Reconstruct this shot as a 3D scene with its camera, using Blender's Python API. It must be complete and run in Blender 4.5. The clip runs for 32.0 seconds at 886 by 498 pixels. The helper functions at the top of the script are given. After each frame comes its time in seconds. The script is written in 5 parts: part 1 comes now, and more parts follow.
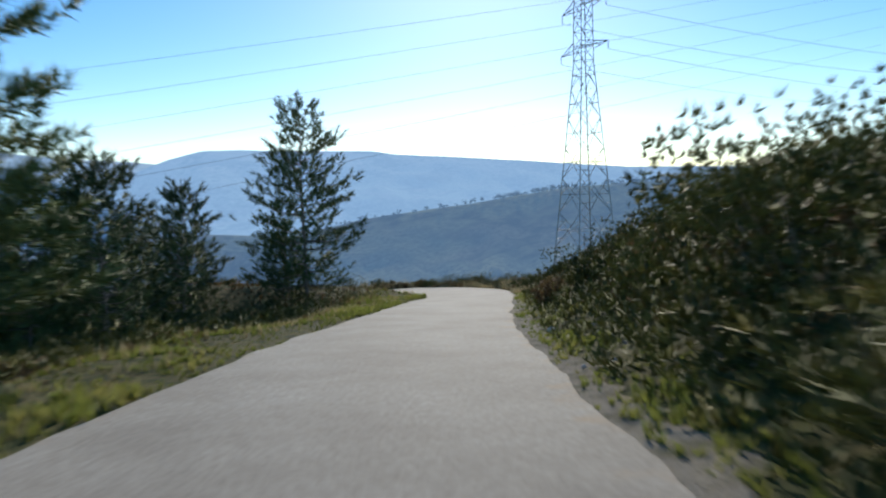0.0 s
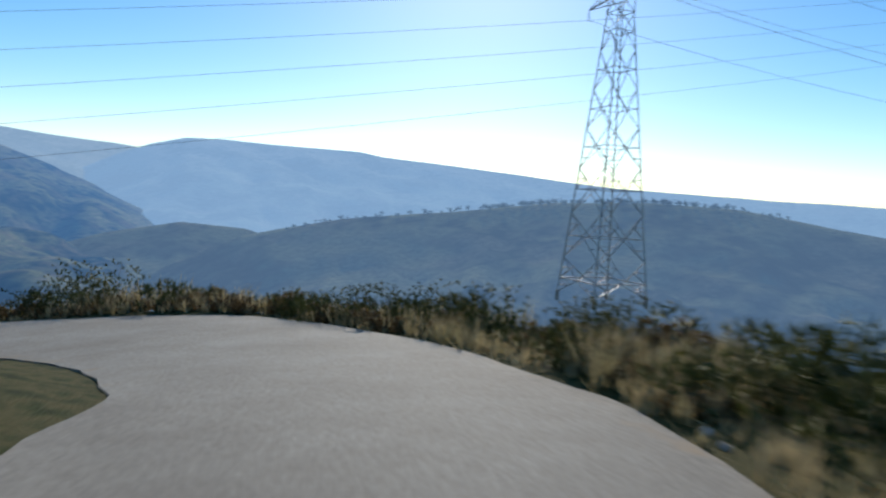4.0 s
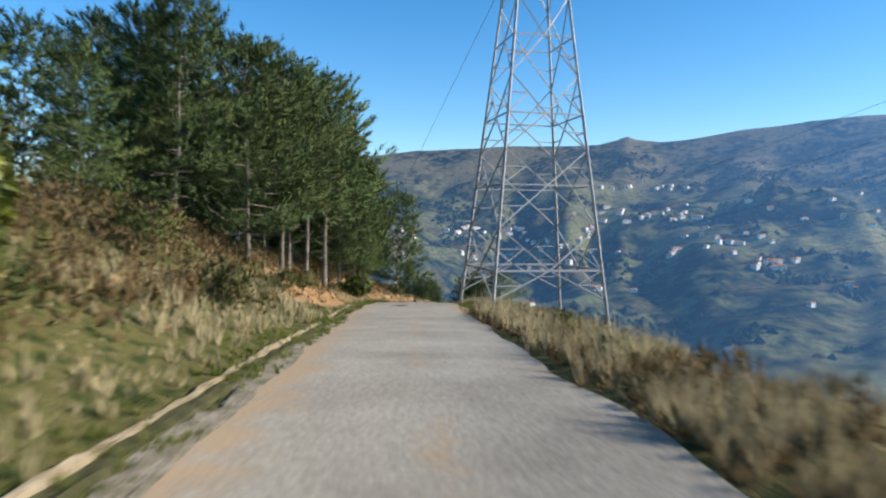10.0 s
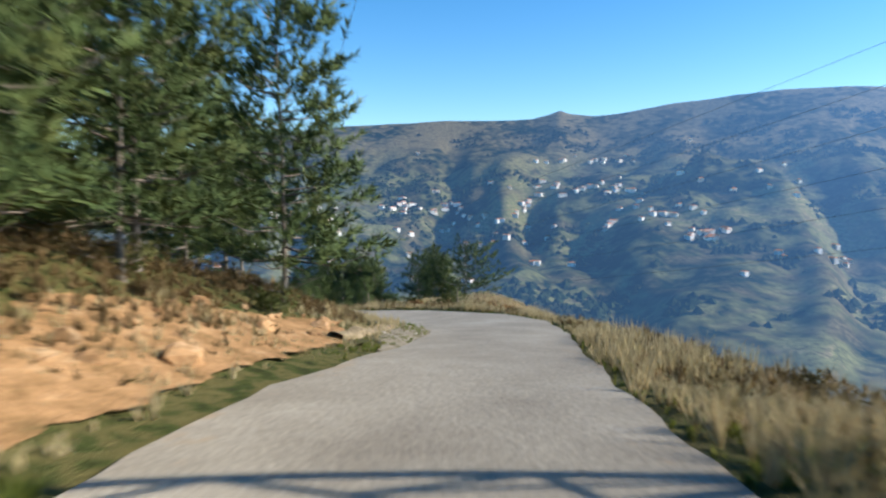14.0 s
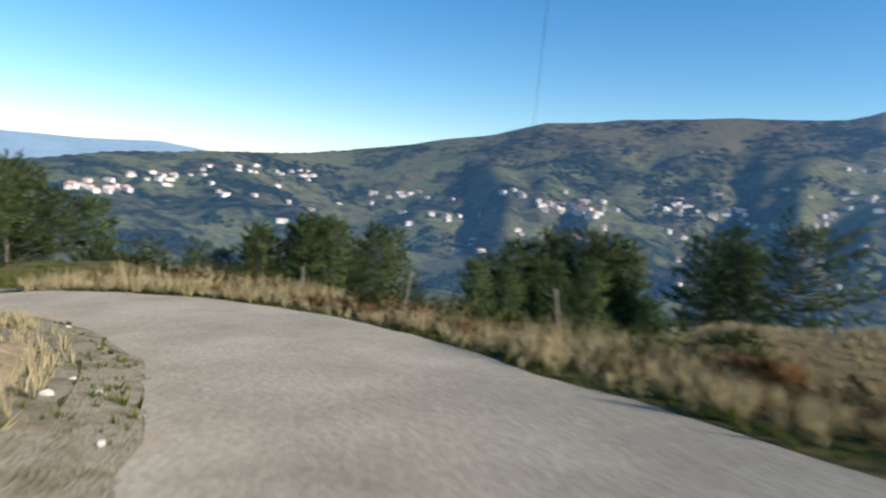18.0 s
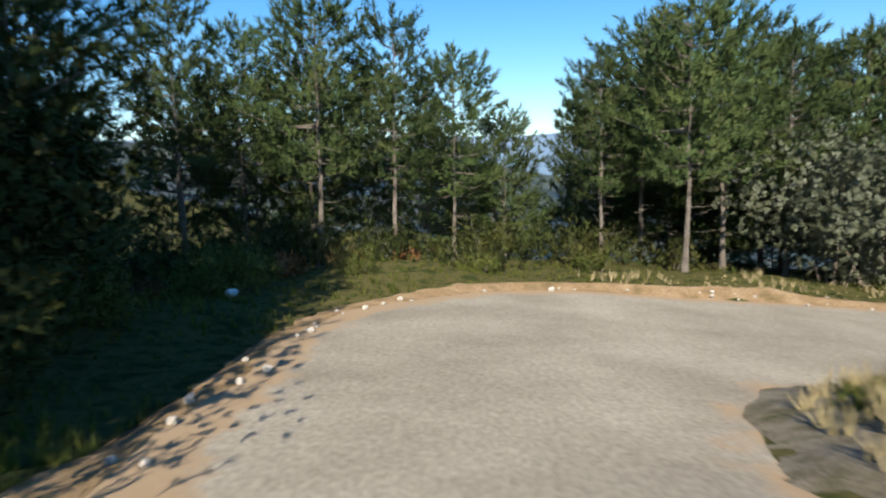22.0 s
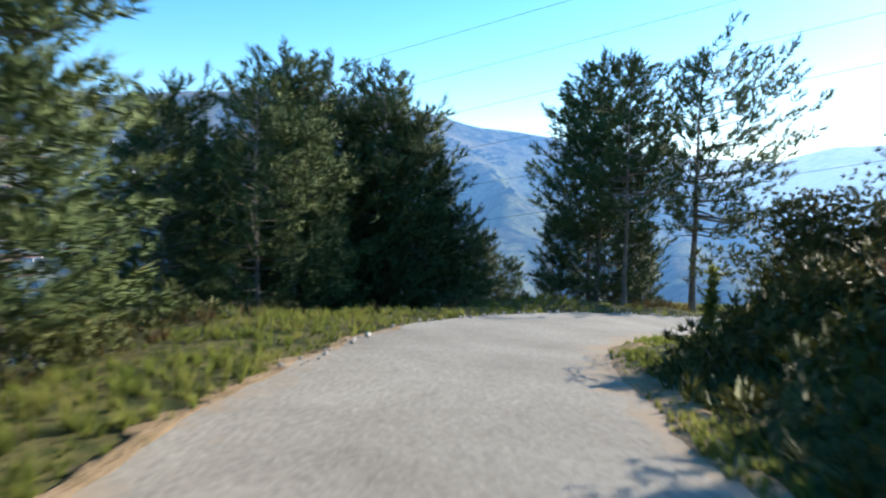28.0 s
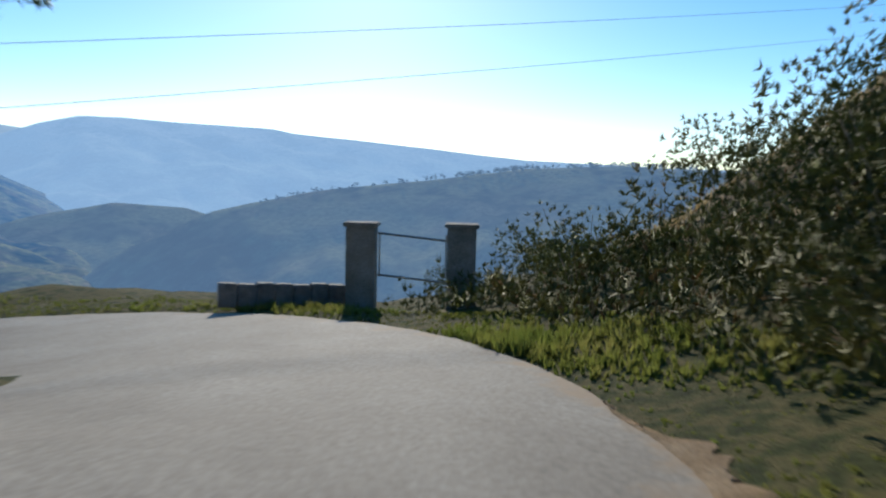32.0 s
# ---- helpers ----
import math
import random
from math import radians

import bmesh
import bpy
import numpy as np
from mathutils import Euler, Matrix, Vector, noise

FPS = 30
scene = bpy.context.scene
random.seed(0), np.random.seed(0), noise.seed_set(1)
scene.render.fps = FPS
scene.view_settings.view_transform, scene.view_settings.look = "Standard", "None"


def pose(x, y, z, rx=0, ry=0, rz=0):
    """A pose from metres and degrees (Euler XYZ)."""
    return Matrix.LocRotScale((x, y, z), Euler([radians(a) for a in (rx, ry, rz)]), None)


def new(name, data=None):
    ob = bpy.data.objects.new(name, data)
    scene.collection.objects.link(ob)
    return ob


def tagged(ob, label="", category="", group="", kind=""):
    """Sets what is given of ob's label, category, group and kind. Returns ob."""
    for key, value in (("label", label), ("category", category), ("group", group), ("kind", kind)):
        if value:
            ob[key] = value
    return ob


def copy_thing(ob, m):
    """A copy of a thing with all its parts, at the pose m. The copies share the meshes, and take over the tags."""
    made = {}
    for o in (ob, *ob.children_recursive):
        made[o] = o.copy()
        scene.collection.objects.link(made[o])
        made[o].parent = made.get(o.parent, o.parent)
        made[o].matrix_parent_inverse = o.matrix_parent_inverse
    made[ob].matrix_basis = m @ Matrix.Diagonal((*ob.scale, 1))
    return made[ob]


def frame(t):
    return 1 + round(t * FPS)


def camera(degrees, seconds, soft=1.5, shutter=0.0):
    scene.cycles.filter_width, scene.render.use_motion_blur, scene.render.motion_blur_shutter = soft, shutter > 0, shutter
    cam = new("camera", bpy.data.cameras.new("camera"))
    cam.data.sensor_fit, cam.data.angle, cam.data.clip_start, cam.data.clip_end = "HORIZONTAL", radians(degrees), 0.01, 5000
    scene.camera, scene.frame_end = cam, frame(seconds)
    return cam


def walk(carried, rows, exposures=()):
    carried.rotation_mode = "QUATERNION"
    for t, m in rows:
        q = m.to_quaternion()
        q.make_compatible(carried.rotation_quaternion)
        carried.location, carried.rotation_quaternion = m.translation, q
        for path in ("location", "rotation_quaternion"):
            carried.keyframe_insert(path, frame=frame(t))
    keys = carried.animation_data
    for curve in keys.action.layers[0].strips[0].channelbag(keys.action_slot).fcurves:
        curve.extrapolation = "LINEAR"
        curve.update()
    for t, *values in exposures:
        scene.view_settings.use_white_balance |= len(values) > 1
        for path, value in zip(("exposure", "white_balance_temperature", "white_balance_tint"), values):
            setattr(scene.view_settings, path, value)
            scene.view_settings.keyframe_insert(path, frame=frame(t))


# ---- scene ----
# camera and its drive; the picture is paler when it faces the sun
EXPO = [(0, 0.35), (2, 0.35), (4.6, 0.0), (5.2, -0.3), (6.2, -0.4), (7.2, 0.4), (9, 0.8), (13, 0.8), (14, 0.95), (16.5, 0.7), (18, 0.5), (20, 0.2), (21, 0.35), (22, 0.5), (23, 0.58), (24, 0.65), (25, 0.85), (26, 1.45), (29, 1.4), (30.2, 1.05), (31, 0.8), (32, 0.4)]
cam = camera(66.8, 32.0, soft=2.1, shutter=0.5)
PATH = [
    (0, pose(0.00, 0.00, 1.30, 85.41, 1.57, -3.59)),
    (0.5, pose(0.17, 4.39, 0.77, 85.54, 1.32, -4.99)),
    (1, pose(0.46, 8.75, 0.26, 85.63, 0.97, -6.52)),
    (1.5, pose(0.88, 13.08, -0.25, 85.66, 0.35, -8.46)),
    (2, pose(1.46, 17.38, -0.75, 85.64, -0.52, -10.45)),
    (2.5, pose(2.18, 21.64, -1.26, 85.58, -1.65, -12.19)),
    (3, pose(2.90, 25.87, -1.76, 85.70, -2.46, -11.99)),
    (3.5, pose(3.48, 30.11, -2.25, 85.96, -2.94, -9.75)),
    (4, pose(3.73, 34.36, -2.72, 86.14, -3.11, -4.79)),
    (4.5, pose(3.41, 38.43, -3.16, 86.03, -2.99, 3.58)),
    (5, pose(2.37, 41.97, -3.58, 85.61, -2.58, 15.46)),
    (5.5, pose(0.56, 44.89, -3.99, 85.23, -2.78, 30.30)),
    (6, pose(-1.90, 47.10, -4.42, 84.65, -2.28, 46.29)),
    (6.5, pose(-4.92, 48.55, -4.87, 84.50, -2.75, 62.35)),
    (7, pose(-8.45, 49.30, -5.38, 84.05, -4.29, 76.15)),
    (7.5, pose(-12.35, 49.62, -5.95, 84.12, -4.17, 82.94)),
    (8, pose(-16.65, 49.73, -6.53, 85.40, -1.90, 86.29)),
    (8.5, pose(-21.15, 49.66, -7.07, 85.29, -3.47, 88.79)),
    (9, pose(-25.64, 49.47, -7.60, 86.04, -1.77, 90.00)),
    (9.5, pose(-30.14, 49.26, -8.05, 87.28, -1.46, 90.13)),
    (10, pose(-34.63, 49.05, -8.42, 88.09, -0.57, 90.18)),
    (10.5, pose(-39.12, 48.81, -8.73, 88.49, -0.43, 90.70)),
    (11, pose(-43.62, 48.53, -9.03, 88.46, 0.41, 91.07)),
    (11.5, pose(-48.11, 48.25, -9.36, 87.64, -0.69, 90.94)),
    (12, pose(-52.60, 47.99, -9.73, 87.69, -0.59, 90.78)),
    (12.5, pose(-57.09, 47.77, -10.09, 87.61, -1.03, 90.24)),
    (13, pose(-61.59, 47.62, -10.45, 87.95, -1.40, 89.19)),
    (13.5, pose(-66.05, 47.61, -10.81, 87.16, -0.17, 87.15)),
    (14, pose(-70.43, 47.79, -11.24, 86.17, 0.35, 84.60)),
    (14.5, pose(-74.70, 48.25, -11.74, 85.15, 0.68, 80.75)),
    (15, pose(-78.82, 48.88, -12.28, 84.66, 0.28, 78.73)),
    (15.5, pose(-82.74, 49.51, -12.81, 84.67, -0.77, 78.54)),
    (16, pose(-86.50, 50.01, -13.32, 84.91, -1.90, 80.30)),
    (16.5, pose(-90.10, 50.26, -13.78, 85.10, -2.58, 84.11)),
    (17, pose(-93.55, 50.15, -14.21, 85.20, -2.70, 89.98)),
    (17.5, pose(-96.88, 49.56, -14.64, 84.97, -3.09, 98.09)),
    (18, pose(-99.98, 48.46, -15.07, 84.85, -4.42, 107.30)),
    (18.5, pose(-102.81, 46.93, -15.47, 85.65, -5.01, 116.21)),
    (19, pose(-105.33, 45.02, -15.82, 86.35, -3.84, 124.75)),
    (19.5, pose(-107.48, 42.80, -16.15, 85.82, -3.15, 133.42)),
    (20, pose(-109.23, 40.32, -16.51, 85.46, -3.34, 142.18)),
    (20.5, pose(-110.54, 37.71, -16.85, 85.85, -2.92, 150.74)),
    (21, pose(-111.33, 35.07, -17.17, 85.36, -2.12, 160.29)),
    (21.5, pose(-111.59, 32.50, -17.52, 83.71, -0.30, 170.48)),
    (22, pose(-111.53, 30.05, -17.89, 83.62, 1.31, 177.17)),
    (22.5, pose(-111.64, 27.74, -18.25, 83.18, 2.72, 174.42)),
    (23, pose(-112.15, 25.50, -18.61, 84.30, 3.20, 165.77)),
    (23.5, pose(-113.27, 23.35, -18.91, 86.00, 2.77, 151.62)),
    (24, pose(-115.07, 21.55, -19.16, 87.47, 3.12, 134.06)),
    (24.5, pose(-117.48, 20.39, -19.41, 86.39, 4.23, 114.89)),
    (25, pose(-120.23, 20.08, -19.72, 85.19, 4.51, 95.49)),
    (25.5, pose(-123.07, 20.47, -20.09, 84.67, 2.37, 80.65)),
    (26, pose(-125.82, 21.52, -20.53, 82.70, 3.07, 67.14)),
    (26.5, pose(-128.40, 23.05, -21.00, 82.59, 0.86, 57.33)),
    (27, pose(-130.79, 24.87, -21.48, 83.23, -0.49, 50.73)),
    (27.5, pose(-133.06, 26.83, -21.93, 84.53, -1.02, 46.98)),
    (28, pose(-135.23, 28.90, -22.30, 85.93, -0.99, 43.98)),
    (28.5, pose(-137.25, 31.11, -22.61, 86.86, -0.68, 39.02)),
    (29, pose(-139.01, 33.54, -22.89, 87.22, -0.12, 32.24)),
    (29.5, pose(-140.49, 36.12, -23.16, 86.99, -0.66, 24.66)),
    (30, pose(-141.67, 38.84, -23.45, 86.06, -0.53, 16.58)),
    (30.5, pose(-142.35, 41.70, -23.79, 85.49, 0.55, 8.00)),
    (31, pose(-142.48, 44.63, -24.15, 84.96, 1.94, -2.58)),
    (31.5, pose(-142.08, 47.53, -24.53, 84.80, 0.19, -10.13)),
    (32, pose(-141.37, 50.35, -24.92, 84.66, -1.46, -14.18)),
]
walk(cam, PATH, exposures=EXPO)


# ---- world, sun ----
SUN_BEARING, SUN_HEIGHT = -7.5, 27.0          # degrees, bearing counted left from +y
world = bpy.data.worlds.new("sky")
scene.world = world
world.use_nodes = True
wn = world.node_tree.nodes
sky = wn.new("ShaderNodeTexSky")
sky.sky_type, sky.sun_disc = "NISHITA", False
sky.sun_elevation, sky.sun_rotation = radians(SUN_HEIGHT), radians(-SUN_BEARING)
sky.altitude, sky.air_density, sky.dust_density, sky.ozone_density = 500, 1.0, 0.26, 2.4
wn["Background"].inputs["Strength"].default_value = 0.12
deep = wn.new("ShaderNodeHueSaturation")       # a clear, deep blue winter sky
deep.inputs["Saturation"].default_value = 1.36
world.node_tree.links.new(sky.outputs["Color"], deep.inputs["Color"])
world.node_tree.links.new(deep.outputs["Color"], wn["Background"].inputs["Color"])
sun = new("sun", bpy.data.lights.new("sun", "SUN"))
sun.data.energy, sun.data.angle, sun.data.color = 4.4, radians(0.5), (1.0, 0.915, 0.785)
sa, sh = radians(SUN_BEARING), radians(SUN_HEIGHT)
sun_way = Vector((-math.sin(sa) * math.cos(sh), math.cos(sa) * math.cos(sh), math.sin(sh)))
sun.matrix_world = sun_way.to_track_quat("Z", "Y").to_matrix().to_4x4()

# ---- materials ----
def mat(name, colours, scale=1.0, rough=0.8, bump=0.0, bump_scale=None, metal=0.0, detail=6.0, spread=0.25, emit=None, translucent=0.0, per_object=0.0, spec=0.5):
    """Noise-driven mix of colours; a second, finer noise varies the value; bump from the fine noise."""
    m = bpy.data.materials.new(name)
    m.use_nodes = True
    nt = m.node_tree
    n, l = nt.nodes, nt.links
    b = n["Principled BSDF"]
    geo = n.new("ShaderNodeNewGeometry")
    big = n.new("ShaderNodeTexNoise")
    big.inputs["Scale"].default_value, big.inputs["Detail"].default_value = scale, detail
    big.inputs["Roughness"].default_value = 0.6
    l.new(geo.outputs["Position"], big.inputs["Vector"])
    ramp = n.new("ShaderNodeValToRGB")
    e = ramp.color_ramp.elements
    lo, hi = 0.5 - spread, 0.5 + spread
    while len(e) < len(colours):
        e.new(0.5)
    for i, c in enumerate(colours):
        e[i].position = lo + (hi - lo) * i / max(1, len(colours) - 1)
        e[i].color = (*c, 1)
    l.new(big.outputs["Fac"], ramp.inputs["Fac"])
    fine = n.new("ShaderNodeTexNoise")
    fine.inputs["Scale"].default_value, fine.inputs["Detail"].default_value = bump_scale or scale * 12, 5
    l.new(geo.outputs["Position"], fine.inputs["Vector"])
    val = n.new("ShaderNodeHueSaturation")
    mr = n.new("ShaderNodeMapRange")
    mr.inputs["From Min"].default_value, mr.inputs["From Max"].default_value = 0.3, 0.7
    mr.inputs["To Min"].default_value, mr.inputs["To Max"].default_value = 0.75, 1.25
    l.new(fine.outputs["Fac"], mr.inputs["Value"])
    out = mr.outputs["Result"]
    if per_object:
        oi = n.new("ShaderNodeObjectInfo")
        om = n.new("ShaderNodeMapRange")
        om.inputs["To Min"].default_value, om.inputs["To Max"].default_value = 1 - per_object, 1 + per_object
        l.new(oi.outputs["Random"], om.inputs["Value"])
        mul = n.new("ShaderNodeMath")
        mul.operation = "MULTIPLY"
        l.new(out, mul.inputs[0])
        l.new(om.outputs["Result"], mul.inputs[1])
        out = mul.outputs["Value"]
    l.new(out, val.inputs["Value"])
    l.new(ramp.outputs["Color"], val.inputs["Color"])
    l.new(val.outputs["Color"], b.inputs["Base Color"])
    b.inputs["Roughness"].default_value, b.inputs["Metallic"].default_value = rough, metal
    b.inputs["Specular IOR Level"].default_value = spec
    b.inputs["Diffuse Roughness"].default_value = 0.6 if rough >= 0.8 else 0.0
    if bump:
        bp = n.new("ShaderNodeBump")
        bp.inputs["Strength"].default_value, bp.inputs["Distance"].default_value = bump, 0.05
        l.new(fine.outputs["Fac"], bp.inputs["Height"])
        l.new(bp.outputs["Normal"], b.inputs["Normal"])
    if emit:
        b.inputs["Emission Color"].default_value = (*emit[:3], 1)
        b.inputs["Emission Strength"].default_value = emit[3]
    if translucent:
        tr = n.new("ShaderNodeBsdfTranslucent")
        mix = n.new("ShaderNodeMixShader")
        mix.inputs["Fac"].default_value = translucent
        l.new(val.outputs["Color"], tr.inputs["Color"])
        l.new(b.outputs["BSDF"], mix.inputs[1])
        l.new(tr.outputs["BSDF"], mix.inputs[2])
        l.new(mix.outputs["Shader"], n["Material Output"].inputs["Surface"])
    return m


M_ROAD = mat("worn_asphalt", [(0.215, 0.186, 0.144), (0.29, 0.256, 0.20), (0.36, 0.322, 0.257)], 0.55, 0.85, 0.16, 17, spread=0.24, spec=0.3)
rn, rl = M_ROAD.node_tree.nodes, M_ROAD.node_tree.links
edge_dust = rn.new("ShaderNodeAttribute")          # sand washed over the rims of the road
edge_dust.attribute_name = "dust"
grit = rn.new("ShaderNodeTexNoise")
grit.inputs["Scale"].default_value, grit.inputs["Detail"].default_value, grit.inputs["Roughness"].default_value = 1.6, 8, 0.68
spot_geo = rn.new("ShaderNodeNewGeometry")
rl.new(spot_geo.outputs["Position"], grit.inputs["Vector"])
lumpy = rn.new("ShaderNodeMath")
lumpy.operation = "MULTIPLY_ADD"
lumpy.inputs[1].default_value, lumpy.inputs[2].default_value = 1.5, -0.75
rl.new(grit.outputs["Fac"], lumpy.inputs[0])
cover = rn.new("ShaderNodeMath")
rl.new(edge_dust.outputs["Fac"], cover.inputs[0])
rl.new(lumpy.outputs["Value"], cover.inputs[1])
sift = rn.new("ShaderNodeMapRange")
sift.inputs["From Min"].default_value, sift.inputs["From Max"].default_value, sift.inputs["To Max"].default_value = 0.42, 0.68, 0.85
rl.new(cover.outputs["Value"], sift.inputs["Value"])
dusted = rn.new("ShaderNodeMix")
dusted.data_type = "RGBA"
dusted.inputs[7].default_value = (0.36, 0.25, 0.145, 1)
road_paint = rn["Principled BSDF"].inputs["Base Color"]
rl.new(road_paint.links[0].from_socket, dusted.inputs[6])
rl.new(sift.outputs["Result"], dusted.inputs[0])
rl.new(dusted.outputs[2], road_paint)
M_PATCH = mat("fresh_asphalt", [(0.05, 0.047, 0.042), (0.085, 0.08, 0.072)], 6.0, 0.9, 0.3, 40, spec=0.3)
M_DIRT = mat("sandy_soil", [(0.14, 0.11, 0.05), (0.31, 0.21, 0.115), (0.42, 0.31, 0.19)], 2.2, 0.95, 0.7, 25, spec=0.1)
M_GROUND = mat("dry_hillside", [(0.02, 0.026, 0.009), (0.055, 0.065, 0.018), (0.13, 0.11, 0.042), (0.045, 0.06, 0.015), (0.03, 0.032, 0.012)], 1.9, 0.95, 1.0, 26, detail=10.0, spread=0.2, spec=0.1)
M_CLAY = mat("ochre_clay", [(0.10, 0.075, 0.03), (0.25, 0.145, 0.065), (0.36, 0.21, 0.10), (0.40, 0.28, 0.16)], 1.9, 0.95, 1.0, 11, spec=0.1)
M_GRIT = mat("weathered_grit", [(0.10, 0.105, 0.045), (0.20, 0.17, 0.115), (0.29, 0.25, 0.19), (0.14, 0.13, 0.065)], 2.6, 0.95, 0.9, 30, spread=0.2, spec=0.1)
M_GRASS = mat("dry_grass", [(0.40, 0.32, 0.16), (0.52, 0.43, 0.25), (0.25, 0.23, 0.08)], 0.9, 0.8, 0, 14, spread=0.3, translucent=0.22, spec=0.15)
M_STRAW = mat("straw_slope", [(0.13, 0.095, 0.045), (0.24, 0.17, 0.085), (0.31, 0.24, 0.13)], 1.3, 0.95, 0.8, 22, spec=0.1)
M_GREEN = mat("green_grass", [(0.10, 0.15, 0.025), (0.18, 0.20, 0.045), (0.29, 0.26, 0.09)], 1.1, 0.75, 0, 14, translucent=0.5, spec=0.2)
M_NEEDLE = mat("pine_needles", [(0.036, 0.066, 0.024), (0.071, 0.102, 0.034), (0.13, 0.145, 0.046)], 0.9, 0.7, 0, 9, translucent=0.03, per_object=0.25, spec=0.12)
M_BARK = mat("pine_bark", [(0.11, 0.09, 0.07), (0.20, 0.17, 0.14), (0.30, 0.265, 0.225)], 3.0, 0.9, 0.8, 18, spec=0.15)
M_BUSH = mat("broom_shrub", [(0.036, 0.052, 0.012), (0.072, 0.084, 0.021), (0.13, 0.112, 0.036)], 0.8, 0.7, 0, 8, translucent=0.12, per_object=0.25, spec=0.25)
# brighter than M_BUSH: sunlight on these bushes is painted into the greens
M_GORSE = mat("sunlit_gorse", [(0.07, 0.10, 0.022), (0.13, 0.15, 0.036), (0.21, 0.20, 0.06)], 0.8, 0.75, 0, 8, translucent=0.12, per_object=0.2, spec=0.15)
M_HEATH = mat("brown_heather", [(0.10, 0.07, 0.03), (0.18, 0.12, 0.055), (0.12, 0.11, 0.035)], 1.2, 0.8, 0, 8, translucent=0.2, per_object=0.25, spec=0.2)
M_FERN = mat("rusty_bracken", [(0.20, 0.10, 0.045), (0.30, 0.16, 0.07), (0.22, 0.17, 0.07)], 2.0, 0.8, 0, 8, translucent=0.3, spec=0.2)
M_OAK = mat("grey_green_leaves", [(0.09, 0.105, 0.06), (0.15, 0.165, 0.10), (0.22, 0.23, 0.16)], 1.5, 0.55, 0, 8, translucent=0.25, per_object=0.1, spec=0.4)
M_LAUREL = mat("glossy_leaves", [(0.05, 0.085, 0.015), (0.11, 0.14, 0.025), (0.30, 0.28, 0.05)], 2.5, 0.4, 0, 8, translucent=0.25, spec=0.5)
M_STEEL = mat("galvanised_steel", [(0.24, 0.245, 0.25), (0.35, 0.345, 0.34), (0.29, 0.265, 0.235)], 2.0, 0.5, 0.1, 20, metal=0.35)
M_ROCK = mat("ochre_rock", [(0.26, 0.14, 0.065), (0.42, 0.25, 0.12), (0.48, 0.35, 0.22)], 2.2, 0.9, 0.7, 9, per_object=0.2, spec=0.2)
M_STONE = mat("pale_stone", [(0.38, 0.34, 0.28), (0.55, 0.50, 0.43), (0.62, 0.58, 0.52)], 4.0, 0.9, 0.4, 30, per_object=0.2, spec=0.2)
M_RIM = mat("sandy_concrete", [(0.15, 0.12, 0.07), (0.27, 0.21, 0.13), (0.37, 0.31, 0.22)], 3.0, 0.95, 0.5, 24, spec=0.1)
# shade inside the gutter is put into this earth colour
M_BED_SHADE = mat("shaded_bed_earth", [(0.035, 0.034, 0.018), (0.07, 0.066, 0.03), (0.10, 0.10, 0.04)], 4.0, 0.95, 0.6, 30, spec=0.1)
M_CONC = mat("old_concrete", [(0.17, 0.155, 0.135), (0.26, 0.24, 0.21), (0.36, 0.33, 0.30)], 2.0, 0.9, 0.5, 30, spec=0.2)
M_GRANITE = mat("granite_post", [(0.10, 0.095, 0.09), (0.18, 0.17, 0.16), (0.26, 0.25, 0.23)], 4.0, 0.85, 0.4, 40, spec=0.3)
M_WOOD = mat("grey_post_wood", [(0.20, 0.17, 0.13), (0.30, 0.26, 0.21)], 5.0, 0.9, 0.4, 40, spec=0.2)
M_WIRE = mat("cable", [(0.05, 0.05, 0.055), (0.08, 0.08, 0.08)], 1.0, 0.6)
M_WALL = mat("white_render", [(0.74, 0.73, 0.70), (0.84, 0.83, 0.81)], 0.05, 0.8, per_object=0.12)
M_ROOF = mat("terracotta_roof", [(0.42, 0.17, 0.09), (0.55, 0.26, 0.15)], 0.1, 0.8, per_object=0.2)
M_PLASTIC = mat("white_plastic", [(0.7, 0.7, 0.7), (0.8, 0.8, 0.8)], 3.0, 0.4)
M_DEAD = mat("bare_twig", [(0.22, 0.17, 0.12), (0.33, 0.28, 0.22)], 6.0, 0.9)


